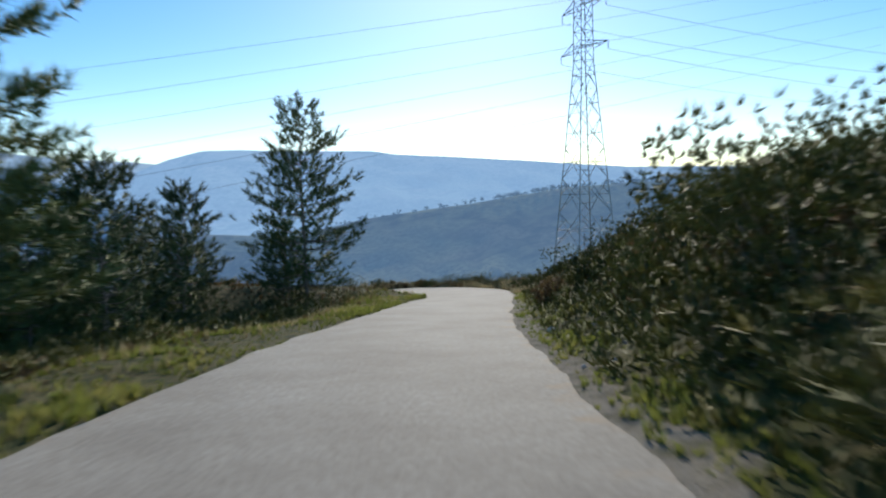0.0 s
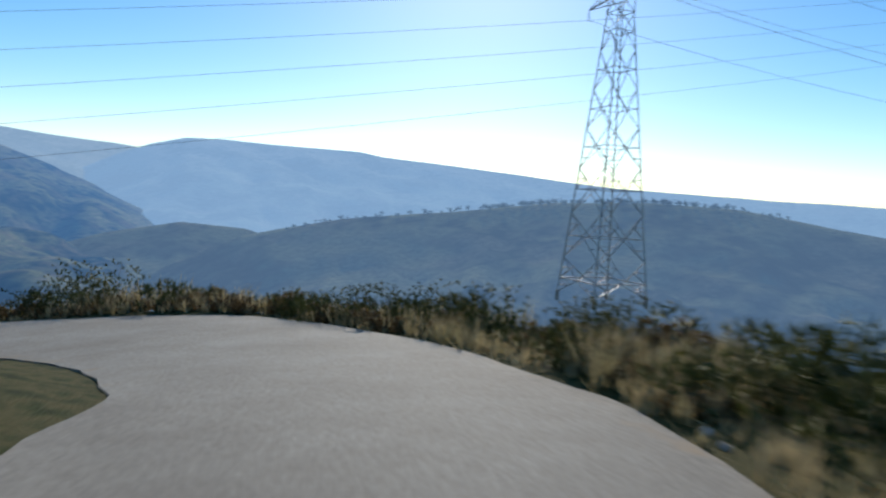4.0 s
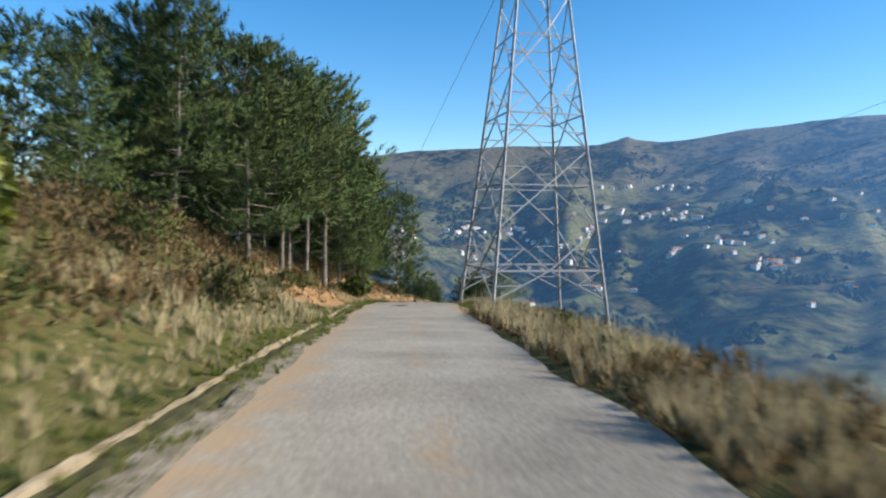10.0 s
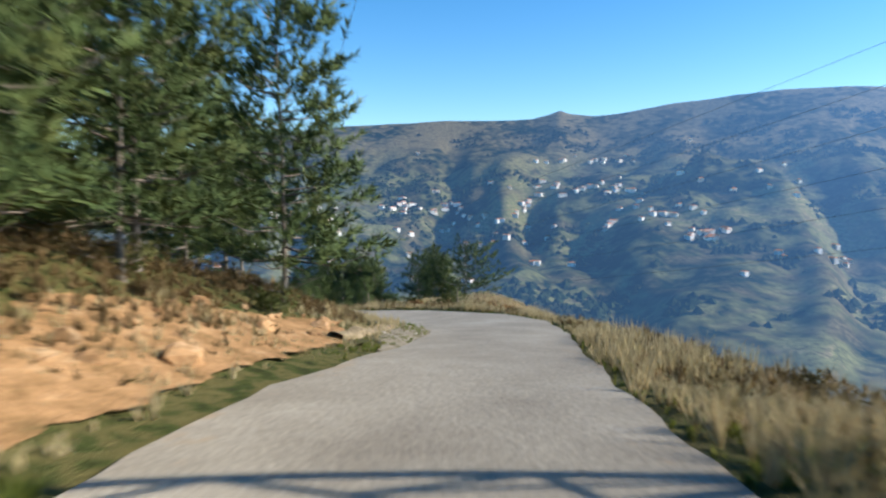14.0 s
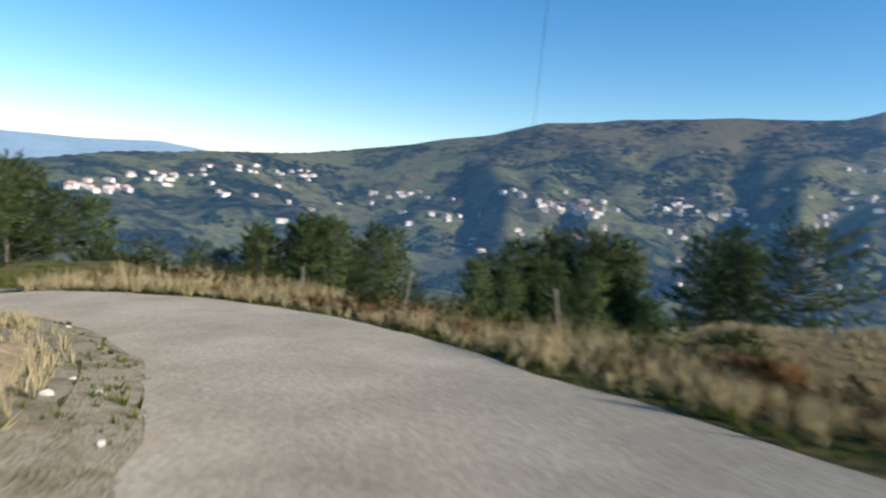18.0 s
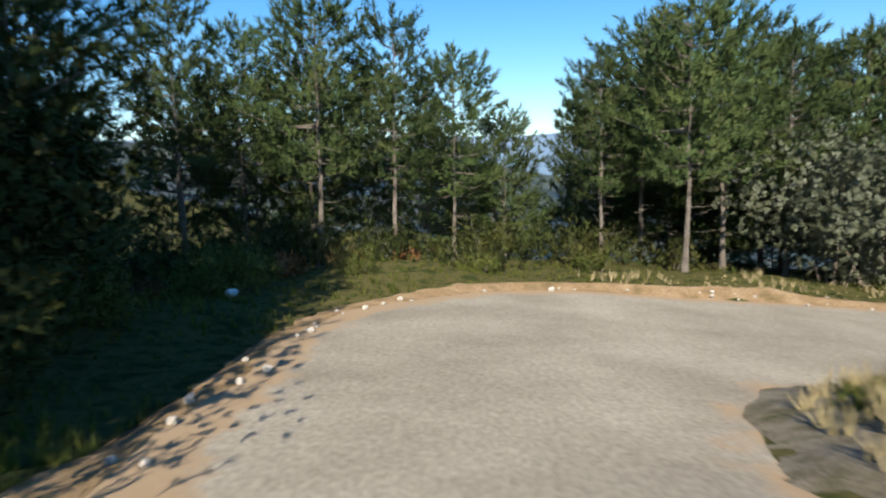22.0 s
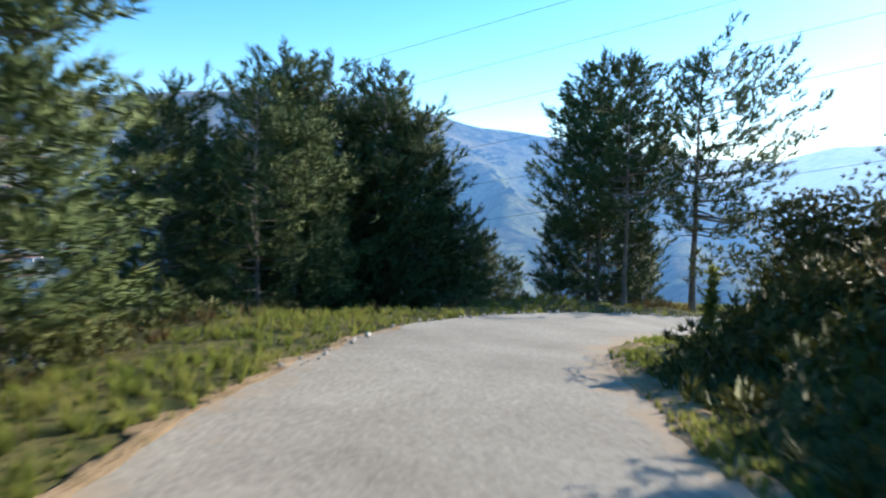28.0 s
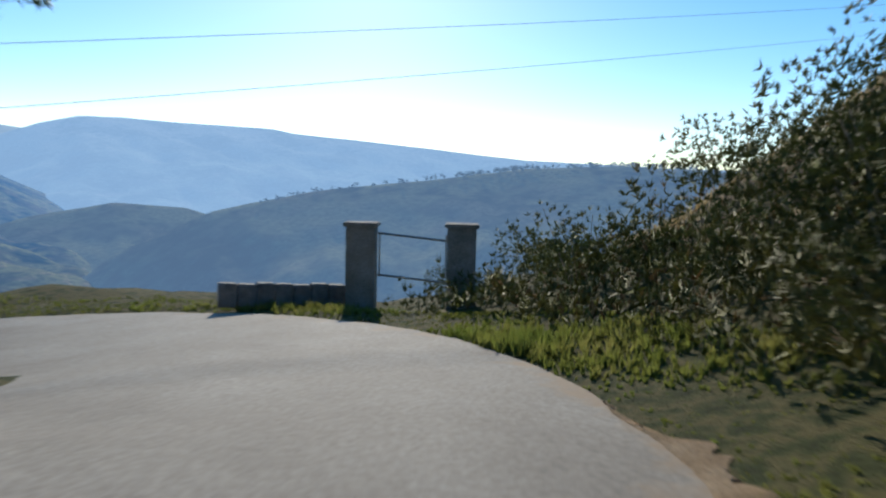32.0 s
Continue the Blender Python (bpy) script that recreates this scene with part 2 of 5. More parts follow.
def relief(name, woods, field, heath, haze_glow, terraces=0.0):
    """A far hillside: woods, terraced fields below and dry heath above, with air haze painted on as emission."""
    m = bpy.data.materials.new(name)
    m.use_nodes = True
    n, l = m.node_tree.nodes, m.node_tree.links
    b = n["Principled BSDF"]
    geo = n.new("ShaderNodeNewGeometry")
    sep = n.new("ShaderNodeSeparateXYZ")
    l.new(geo.outputs["Position"], sep.inputs["Vector"])

    def noise_tex(scale, detail):
        t = n.new("ShaderNodeTexNoise")
        t.inputs["Scale"].default_value, t.inputs["Detail"].default_value, t.inputs["Roughness"].default_value = scale, detail, 0.62
        l.new(geo.outputs["Position"], t.inputs["Vector"])
        return t.outputs["Fac"]

    def ranged(value, a, b0, lo=0.0, hi=1.0):
        r = n.new("ShaderNodeMapRange")
        for k, v in zip(("From Min", "From Max", "To Min", "To Max"), (a, b0, lo, hi)):
            r.inputs[k].default_value = v
        l.new(value, r.inputs["Value"])
        return r.outputs["Result"]

    def mixed(fac, x, y):
        k = n.new("ShaderNodeMix")
        k.data_type = "RGBA"
        l.new(fac, k.inputs[0])
        for sock, v in ((k.inputs[6], x), (k.inputs[7], y)):
            if isinstance(v, tuple):
                sock.default_value = (*v, 1)
            else:
                l.new(v, sock)
        return k.outputs[2]

    def arith(op, x, y):
        k = n.new("ShaderNodeMath")
        k.operation = op
        for sock, v in zip(k.inputs, (x, y)):
            if isinstance(v, (int, float)):
                sock.default_value = v
            else:
                l.new(v, sock)
        return k.outputs[0]

    patch, fine = noise_tex(0.0055, 6), noise_tex(0.03, 7)
    high = ranged(arith("ADD", sep.outputs["Z"], arith("MULTIPLY", patch, 160.0)), 130.0, 260.0)
    base = mixed(high, field, heath)
    if terraces:
        step = arith("SINE", arith("ADD", arith("MULTIPLY", sep.outputs["Z"], 0.62), arith("MULTIPLY", fine, 9.0)), 0.0)
        base = mixed(arith("MULTIPLY", ranged(step, -0.1, 0.9, 0.0, terraces), arith("MULTIPLY", arith("SUBTRACT", 1.0, high), ranged(fine, 0.42, 0.6))), base, (0.15, 0.125, 0.07))
    base = mixed(ranged(arith("ADD", arith("MULTIPLY", patch, 0.7), arith("MULTIPLY", fine, 0.45)), 0.545, 0.635), base, woods)
    base = mixed(ranged(noise_tex(0.011, 4), 0.5, 0.64, 0.0, 0.6), base, heath)
    hv = n.new("ShaderNodeHueSaturation")
    l.new(ranged(noise_tex(0.12, 5), 0.32, 0.68, 0.5, 1.5), hv.inputs["Value"])
    l.new(base, hv.inputs["Color"])
    l.new(hv.outputs["Color"], b.inputs["Base Color"])
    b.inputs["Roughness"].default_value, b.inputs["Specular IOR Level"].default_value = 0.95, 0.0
    b.inputs["Emission Color"].default_value = (*haze_glow[:3], 1)
    # on slopes with terraces the painted haze glow grows with Y, towards the sun
    l.new(ranged(sep.outputs["Y"], 400.0, 2600.0, haze_glow[3], haze_glow[3] * (3.8 if terraces else 1.0)), b.inputs["Emission Strength"])
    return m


# last tuple: painted haze, its colour and how strongly the surface emits it
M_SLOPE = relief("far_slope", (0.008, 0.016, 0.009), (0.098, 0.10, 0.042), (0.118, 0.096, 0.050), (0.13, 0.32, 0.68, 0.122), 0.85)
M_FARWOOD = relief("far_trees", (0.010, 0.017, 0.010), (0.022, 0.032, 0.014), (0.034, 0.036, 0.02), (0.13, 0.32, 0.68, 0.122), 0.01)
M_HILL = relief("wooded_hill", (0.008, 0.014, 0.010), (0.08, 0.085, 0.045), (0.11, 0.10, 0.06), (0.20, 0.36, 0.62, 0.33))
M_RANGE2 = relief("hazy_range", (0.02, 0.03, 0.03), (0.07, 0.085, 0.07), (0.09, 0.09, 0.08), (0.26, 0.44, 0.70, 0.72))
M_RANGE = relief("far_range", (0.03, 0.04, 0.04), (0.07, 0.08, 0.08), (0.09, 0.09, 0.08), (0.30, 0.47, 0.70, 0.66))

# ---- the lie of the land ----
# road axis: x, y, z, one second of driving apart
AXIS = [
    (0.0, 0.0, 0.00), (0.5, 8.8, -1.04), (1.5, 17.4, -2.05), (2.9, 25.9, -3.06), (3.7, 34.4, -4.02), (2.4, 42.0, -4.88),
    (-1.9, 47.1, -5.72), (-8.4, 49.3, -6.68), (-16.6, 49.7, -7.83), (-25.6, 49.5, -8.90), (-34.6, 49.0, -9.72), (-43.6, 48.5, -10.33),
    (-52.6, 48.0, -11.03), (-61.6, 47.6, -11.75), (-70.4, 47.8, -12.54), (-78.8, 48.9, -13.58), (-86.5, 50.0, -14.62), (-93.6, 50.1, -15.51),
    (-100.0, 48.5, -16.37), (-105.3, 45.0, -17.12), (-109.2, 40.3, -17.81), (-111.3, 35.1, -18.47), (-111.5, 30.1, -19.19), (-112.1, 25.5, -19.91),
    (-115.1, 21.6, -20.46), (-120.2, 20.1, -21.02), (-125.8, 21.5, -21.83), (-130.8, 24.9, -22.78), (-135.2, 28.9, -23.60), (-139.0, 33.5, -24.19),
    (-141.7, 38.8, -24.75), (-142.5, 44.6, -25.45), (-141.4, 50.3, -26.22),
]

# distance of the asphalt's edges from the axis: half-second index (counted from the first row), metres
LEFT = [(0, 3.2), (11, 3.3), (12, 2.6), (14, 1.6), (17, 1.2), (21, 1.1), (24, 1.5), (28, 1.65), (31, 2.1), (34, 2.6), (35, 2.0), (36, 1.5), (37, 1.0), (42, 0.85), (44, 0.7), (46, 0.8), (48, 1.1), (49.4, 2.1), (50.4, 3.2), (51, 4.6), (51.6, 5.9), (52.2, 6.5), (52.8, 6.4), (53.4, 5.0), (54, 4.6), (54.8, 4.6), (55.2, 4.0), (56, 3.2), (57, 2.4), (59, 2.1), (61, 2.2), (62.5, 2.7), (64, 3.3), (66, 3.8), (68, 4.3), (70, 4.6), (73, 3.0), (76, 1.5), (80, 1.5)]
RIGHT = [(0, 1.5), (7, 1.5), (9, 1.3), (11, 1.5), (12, 2.0), (13.5, 3.2), (15, 3.8), (16, 4.7), (17, 4.0), (18, 3.9), (19, 3.1), (20, 2.5), (22, 1.9), (24, 2.0), (28, 2.05), (31, 2.1), (32.6, 1.8), (34, 1.9), (36, 2.5), (38, 3.6), (39.4, 4.2), (41, 3.8), (42, 3.3), (44, 3.5), (46, 3.2), (48, 3.2), (49, 2.8), (50.2, 2.0), (51, 1.6), (51.8, 1.3), (53, 1.6), (55, 1.9), (58, 1.7), (61, 1.7), (62.4, 1.4), (64, 0.8), (66, 0.6), (67.4, 0.9), (69, 1.2), (72, 2.4), (76, 2.6), (80, 2.6)]
ax = [(0.2, -17.4, 2.05), (0.0, -8.7, 1.03), *AXIS]
bx, by, bz = ax[-1]
for j in range(6):                             # past the end the road bends left
    way = radians(-14 + 30 * j)
    bx, by, bz = bx - math.sin(way) * 5.6, by + math.cos(way) * 5.6, bz - 0.62
    ax.append((bx, by, bz))
ax = np.array(ax)
IDX = np.arange(0, 2 * (len(ax) - 1) - 0.01, 0.125)


def along(k, column):
    """Catmull-Rom along the axis rows; k in half seconds."""
    k = k / 2
    i = np.clip(np.floor(k).astype(int), 0, len(ax) - 2)
    u = k - i
    p = [ax[np.clip(i + j, 0, len(ax) - 1), column] for j in (-1, 0, 1, 2)]
    return 0.5 * (2 * p[1] + (p[2] - p[0]) * u + (2 * p[0] - 5 * p[1] + 4 * p[2] - p[3]) * u ** 2 + (3 * p[1] - p[0] - 3 * p[2] + p[3]) * u ** 3)


rx, ry, rz = (along(IDX, c) for c in range(3))
tx, ty = np.gradient(rx), np.gradient(ry)
tn = np.hypot(tx, ty)
tx, ty = tx / tn, ty / tn                      # the way of travel; (ty, -tx) points to the right
wl, wr = (np.interp(IDX, [p[0] for p in tab], [p[1] for p in tab]) for tab in (LEFT, RIGHT))


def at(s, lateral, up=0.0):
    """World point beside the road: s in seconds of the drive, lateral in metres to the right of the axis, on the ground."""
    k = np.clip(2 * s + 4, 0, IDX[-1]) * 8
    i = int(min(k, len(rx) - 2))
    u = k - i
    x, y = rx[i] * (1 - u) + rx[i + 1] * u, ry[i] * (1 - u) + ry[i + 1] * u
    return x + ty[i] * lateral, y - tx[i] * lateral


# side profiles: height above the road at (0, 1, 2.5, 5, 9, 16, 30, 60) m from the asphalt's edge, by index along the axis
STEP = (0, 1.0, 2.5, 5, 9, 16, 30, 60)
FALL = (0, 0.0, -0.3, -1.6, -4.2, -8, -16, -34)
SOFT = (0, 0.05, 0.0, -0.5, -1.8, -4, -9, -22)
FLAT = (0, 0.08, 0.15, 0.1, -0.4, -1.5, -6, -18)
BANK = (0, 0.1, 0.8, 2.0, 3.1, 4.3, 5.8, 7)
SHELF = (0, 0.0, -0.05, -0.25, -1.2, -5, -14, -32)
LOWB = (0, 0.15, 0.6, 1.4, 2.4, 3.6, 5, 6)
SIDE_L = [(0, SOFT), (11, SOFT), (13, LOWB), (16, LOWB), (18, BANK), (33, BANK), (36, LOWB), (45, LOWB), (48, LOWB), (50, FLAT), (55, FLAT), (58, SOFT), (64, SOFT), (70, FLAT), (80, FLAT)]
SIDE_R = [(0, BANK), (9, BANK), (11.5, LOWB), (13, FLAT), (15, FALL), (27, FALL), (29, SHELF), (34, SHELF), (36, FALL), (40, FALL), (45, SOFT), (49, FLAT), (51, LOWB), (56, LOWB), (58, BANK), (67, BANK), (70, LOWB), (72, FLAT), (80, SOFT)]
prof_l, prof_r = (np.stack([np.interp(IDX, [p[0] for p in tab], [p[1][j] for p in tab]) for j in range(8)], 1) for tab in (SIDE_L, SIDE_R))


def fbm(x, y, scale, octaves=4):
    """Cheap smooth noise from turned sines."""
    v, a = np.zeros_like(x, dtype=float), 1.0
    for o in range(octaves):
        f = 2 ** o / scale
        c, s = math.cos(1.3 * o + 0.7), math.sin(1.3 * o + 0.7)
        u, w = (x * c - y * s) * f, (x * s + y * c) * f
        v += a * (np.sin(u + 1.7 * np.sin(w * 0.9 + o)) * np.cos(w + 1.3 * np.sin(u * 0.8 + 2 * o)))
        a *= 0.5
    return v


def knolls(x, y, out):
    """Rises of the ground away from the road: the grassy spur above the last leg, and the pylon's knoll."""
    spur = 5.2 * np.exp(-((x + 126.0) / 6.5) ** 2 - (np.where(y > 58, y - 58, (58 - y) * 1.6) / 13.0) ** 2)
    far = 15.0 * np.exp(-((x - 37.4) / 30.0) ** 2 - ((y - 135.1) / 30.0) ** 2)
    return (spur + far) * np.clip((out - 2.0) / 6.0, 0, 1)


def land(x, y):
    """Ground height and distance outside the asphalt at points x, y (arrays)."""
    x, y = np.atleast_1d(np.asarray(x, float)), np.atleast_1d(np.asarray(y, float))
    z, out = np.zeros(x.shape), np.full(x.shape, 1e9)
    zs, ws = np.zeros(x.shape), np.zeros(x.shape)
    for i in range(0, len(rx), 2):
        dx, dy = x - rx[i], y - ry[i]
        d2 = dx * dx + dy * dy
        side = dx * ty[i] - dy * tx[i]
        d = np.sqrt(d2)
        beyond = d - np.where(side > 0, wr[i], wl[i])
        h = np.where(side > 0, np.interp(beyond, STEP, prof_r[i]), np.interp(beyond, STEP, prof_l[i]))
        w = 1.0 / (np.maximum(beyond, 0.0) + 0.35) ** 4
        # only what lies abreast of this spot counts fully
        lon = np.abs(dx * tx[i] + dy * ty[i]) / (d + 0.01)
        w = w * (1.02 - lon) ** 2
        zs += w * (rz[i] + h)
        ws += w
        out = np.minimum(out, np.where(lon < 0.5, beyond, np.maximum(beyond, 0.3 + 0 * d)))
    z = zs / ws
    z = z + knolls(x, y, out)
    rough = np.clip((out - 0.4) / 3.0, 0, 1)
    z = z + rough * (0.22 * fbm(x, y, 2.3, 3) + 0.35 * fbm(x + 40, y, 9.0, 2))
    return z, out


SL, SR = prof_l[::2], prof_r[::2]


def ground_at(x, y):
    """The same as land() for one point, quickly: height, distance outside the asphalt."""
    i = slice(0, len(rx), 2)
    dx, dy = x - rx[i], y - ry[i]
    d = np.hypot(dx, dy)
    right = dx * ty[i] - dy * tx[i] > 0
    beyond = d - np.where(right, wr[i], wl[i])
    c = np.clip(beyond, 0, 59.9)
    j = np.clip(np.searchsorted(STEP, c, side="right") - 1, 0, 6)
    st = np.array(STEP, float)
    u = (c - st[j]) / (st[j + 1] - st[j])
    p = np.where(right[:, None], SR, SL)
    n = np.arange(len(d))
    h = p[n, j] * (1 - u) + p[n, j + 1] * u
    lon = np.abs(dx * tx[i] + dy * ty[i]) / (d + 0.01)
    w = (1.02 - lon) ** 2 / (np.maximum(beyond, 0.0) + 0.35) ** 4
    z = float(np.sum(w * (rz[i] + h)) / np.sum(w))
    out = float(np.min(np.where(lon < 0.5, beyond, np.maximum(beyond, 0.3))))
    xa, ya = np.array([x], float), np.array([y], float)
    z += float(knolls(xa, ya, np.array([out]))[0])
    return z + min(max((out - 0.4) / 3.0, 0), 1) * float(0.22 * fbm(xa, ya, 2.3, 3)[0] + 0.35 * fbm(xa + 40, ya, 9.0, 2)[0]), out


def ground_z(x, y):
    return ground_at(x, y)[0]


def part(name, bm, material, parent=None, label="", smooth=False):
    """Links a bmesh as one mesh object under a thing or a part."""
    me = bpy.data.meshes.new(name)
    if isinstance(bm, tuple):
        me.from_pydata(*bm)
    else:
        bm.to_mesh(me)
        bm.free()
    me.materials.append(material)
    if smooth:
        me.polygons.foreach_set("use_smooth", [True] * len(me.polygons))
    ob = new(name, me)
    ob.parent = parent
    if label:
        ob["label"] = label
    return ob


def grid_mesh(nx, ny, co, keep=None):
    """A sheet of nx by ny points."""
    i = np.arange(nx * ny).reshape(ny, nx)
    q = np.stack([i[:-1, :-1], i[:-1, 1:], i[1:, 1:], i[1:, :-1]], -1).reshape(-1, 4)
    if keep is not None:
        q = q[keep(q)]
    return co.tolist(), [], q.tolist()


# hillside round the road
GX, GY = np.arange(-196, 44, 0.8), np.arange(-45, 112, 0.8)
mx, my = np.meshgrid(GX, GY)
mz, mo = land(mx.ravel(), my.ravel())
mz = mz - 0.012 - 0.28 * np.clip(-mo - 0.05, 0, 0.4)
hill = part("ground", grid_mesh(len(GX), len(GY), np.stack([mx.ravel(), my.ravel(), mz], 1)), M_GROUND, smooth=True)
tagged(hill, "dry grassy hillside with scrub around the road", "ground", kind="structure")

# the slopes farther off, towards the first pylon
EX, EY = np.arange(-60, 120, 4.0), np.arange(108, 230, 4.0)
ex0, ey0 = np.meshgrid(EX, EY)
ez0, _ = land(ex0.ravel(), ey0.ravel())
ez0 = ez0 - 0.6 - 0.35 * np.clip(ey0.ravel() - 165, 0, 99)
outer = part("ground", grid_mesh(len(EX), len(EY), np.stack([ex0.ravel(), ey0.ravel(), ez0], 1)), M_GROUND, smooth=True)
tagged(outer, "dark scrubby slope below the bend", "ground", kind="structure")

# asphalt
cross = np.array([0, 0.05, 0.12, 0.22, 0.36, 0.5, 0.64, 0.78, 0.88, 0.95, 1.0])
crown = 0.05 * (1 - (2 * cross - 1) ** 2)
wob_l, wob_r = 0.10 * fbm(IDX * 3.1, IDX * 0, 1.0, 3), 0.10 * fbm(IDX * 2.7 + 50, IDX * 0, 1.0, 3)
lat = -(wl + wob_l)[:, None] * (1 - cross) + (wr + wob_r)[:, None] * cross
rco = np.stack([rx[:, None] + ty[:, None] * lat, ry[:, None] - tx[:, None] * lat, rz[:, None] + 0.02 + crown[None, :] + 0 * lat], -1)
top = rco.reshape(-1, 3)
rim_l, rim_r = rco[:, 0] - (0, 0, 0.2), rco[:, -1] - (0, 0, 0.2)
full = np.concatenate([rim_l[:, None], rco, rim_r[:, None]], 1)
asphalt = part("road", grid_mesh(13, len(rx), full.reshape(-1, 3)), M_ROAD)
# how sandy the rims are: seconds of the drive, amount
DUST_L = [(-2, 0.35), (5, 0.3), (7, 0.8), (12, 0.75), (14, 0.5), (16, 0.4), (20, 0.4), (21, 0.7), (22, 1.2), (24.5, 1.2), (26, 0.6), (29, 0.55), (31, 0.3), (38, 0.3)]
DUST_R = [(-2, 0.5), (4, 0.5), (6, 0.35), (12, 0.45), (13, 0.75), (14, 0.4), (20, 0.3), (22.5, 0.7), (25, 0.5), (28, 0.55), (29.5, 0.8), (32, 0.7), (38, 0.3)]
sec = IDX / 2 - 2
amount = np.interp(sec, [p[0] for p in DUST_L], [p[1] for p in DUST_L])[:, None], np.interp(sec, [p[0] for p in DUST_R], [p[1] for p in DUST_R])[:, None]
width = (lat[:, -1] - lat[:, 0])[:, None]
dust = np.maximum(amount[0] * np.clip(1 - width * cross / 1.1, 0, 1), amount[1] * np.clip(1 - width * (1 - cross) / 1.1, 0, 1))
middle = np.interp(sec, [6, 7.5, 12, 14], [0, 0.5, 0.45, 0])[:, None] * np.exp(-((lat - 0.2) / 0.45) ** 2)      # sand left between the wheel tracks
dust = np.maximum(dust, middle)
dust = np.concatenate([dust[:, :1], dust, dust[:, -1:]], 1)
asphalt.data.attributes.new("dust", "FLOAT", "POINT").data.foreach_set("value", dust.ravel())
tagged(asphalt, "narrow worn grey asphalt mountain road without markings", "road", kind="structure")

# ---- valley and mountains: rings round the spot, r metres out, by bearing (degrees left of +y) ----
CX, CY, CZ = -75.0, 45.0, -8.0
RIDGE = [(-180, 2), (-120, 4), (-90, 3), (-70, 0), (-50, -6), (0, -9), (12, -5), (16, -2.4), (20, -0.5), (22, 0.6), (26, 2.3), (31, 3.9), (36, 5.1), (43, 6.2), (47.6, 7.3), (54, 8.35), (61, 8.35), (66, 7.75), (72, 7.1), (74, 7.3), (74.7, 7.6), (75.5, 7.3), (77, 7.0), (86.5, 6.9), (92, 6.5), (98.8, 5.9), (104, 4.5), (112, 2.9), (118.4, 2.0), (125, 1.4), (133, 0.7), (140, -0.6), (150, -1.5), (165, -1), (180, 2)]
REACH = [(-180, 1500), (-60, 2400), (0, 2600), (20, 2700), (30, 2800), (40, 2800), (60, 2700), (90, 2600), (115, 2500), (125, 2100), (140, 1700), (180, 1500)]
LOW = [(-180, -6), (-60, -9), (-20, -11), (30, -15), (60, -15), (110, -13), (150, -9), (180, -6)]


def tab(table, th):
    return np.interp(th, [p[0] for p in table], [p[1] for p in table])


def spurs(r, th, scale):
    """Spurs and ravines running down a slope, with smaller knolls."""
    a = np.radians(th)
    px, py = -np.sin(a) * r, np.cos(a) * r
    warp = 2.2 * np.sin(th * 0.11 + r * 0.0017) + 1.2 * np.sin(th * 0.29 - r * 0.0031 + 1.0)
    gully = np.sin(th * 0.43 + warp) + 0.5 * np.sin(th * 1.05 + 1.7 * warp + r * 0.002)
    return 0.55 * fbm(px + 0.4 * py, py, scale, 4) + 0.28 * gully + 0.3 * fbm(px, py + 0.3 * px, scale * 0.36, 3)


def far_height(r, th):
    """Height of the land across the valley at r metres out on the bearing th."""
    ridge, reach, low = tab(RIDGE, th), tab(REACH, th), tab(LOW, th)
    u = np.clip((r - 700.0) / (reach - 700.0), 0, 1)
    el = np.where(r < 320, np.interp(r, [0, 60, 150, 320], [-40, -32, -24, -20]), np.where(r < 700, -20 + (low + 20) * (r - 320) / 380, low + (ridge - low) * u ** 0.62))
    el = np.where(r > reach, ridge - (r - reach) / 90.0, el)      # past the crest the land falls away
    z = r * np.tan(np.radians(el))
    return CZ + z + spurs(r, th, 330) * np.clip((r - 500) / 900, 0, 1) * np.clip((reach - r) / 900, 0.05, 1) * 72


def crest(table, at_r, front, relief_m, scale):
    """A height function for a ridge at at_r with the crest line in table and a front slope."""
    def height(r, th):
        e = at_r * np.tan(np.radians(tab(table, th)))
        away = np.abs(r - at_r)
        return CZ + e - away * front + relief_m * spurs(r, th, scale) * np.clip(away / 350, 0.08, 1)
    return height


def ring(name, label, material, height, th, rr):
    thg, rg = np.meshgrid(th, rr)
    ang = np.radians(thg)
    co = np.stack([CX - np.sin(ang) * rg, CY + np.cos(ang) * rg, height(rg, thg)], -1).reshape(-1, 3)
    ob = part(name, grid_mesh(len(th), len(rr), co), material, smooth=True)
    return tagged(ob, label, "mountain", kind="structure")


# blue air over these rings is emission painted into their materials
ring("valley_and_mountain", "green mountainside with terraces across a deep valley, blue haze painted on", M_SLOPE, far_height,
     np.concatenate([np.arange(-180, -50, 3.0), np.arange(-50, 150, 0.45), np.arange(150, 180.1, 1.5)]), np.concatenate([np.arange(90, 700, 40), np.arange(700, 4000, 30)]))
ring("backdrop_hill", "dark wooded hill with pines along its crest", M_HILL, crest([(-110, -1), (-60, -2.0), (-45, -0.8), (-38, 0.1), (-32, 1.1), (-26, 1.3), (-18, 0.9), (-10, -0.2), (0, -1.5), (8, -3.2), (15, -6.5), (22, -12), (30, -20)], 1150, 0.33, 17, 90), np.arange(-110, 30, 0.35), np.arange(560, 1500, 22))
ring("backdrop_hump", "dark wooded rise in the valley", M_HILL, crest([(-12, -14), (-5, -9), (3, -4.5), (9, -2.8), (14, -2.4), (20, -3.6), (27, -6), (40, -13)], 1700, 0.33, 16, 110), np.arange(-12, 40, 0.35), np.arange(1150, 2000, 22))
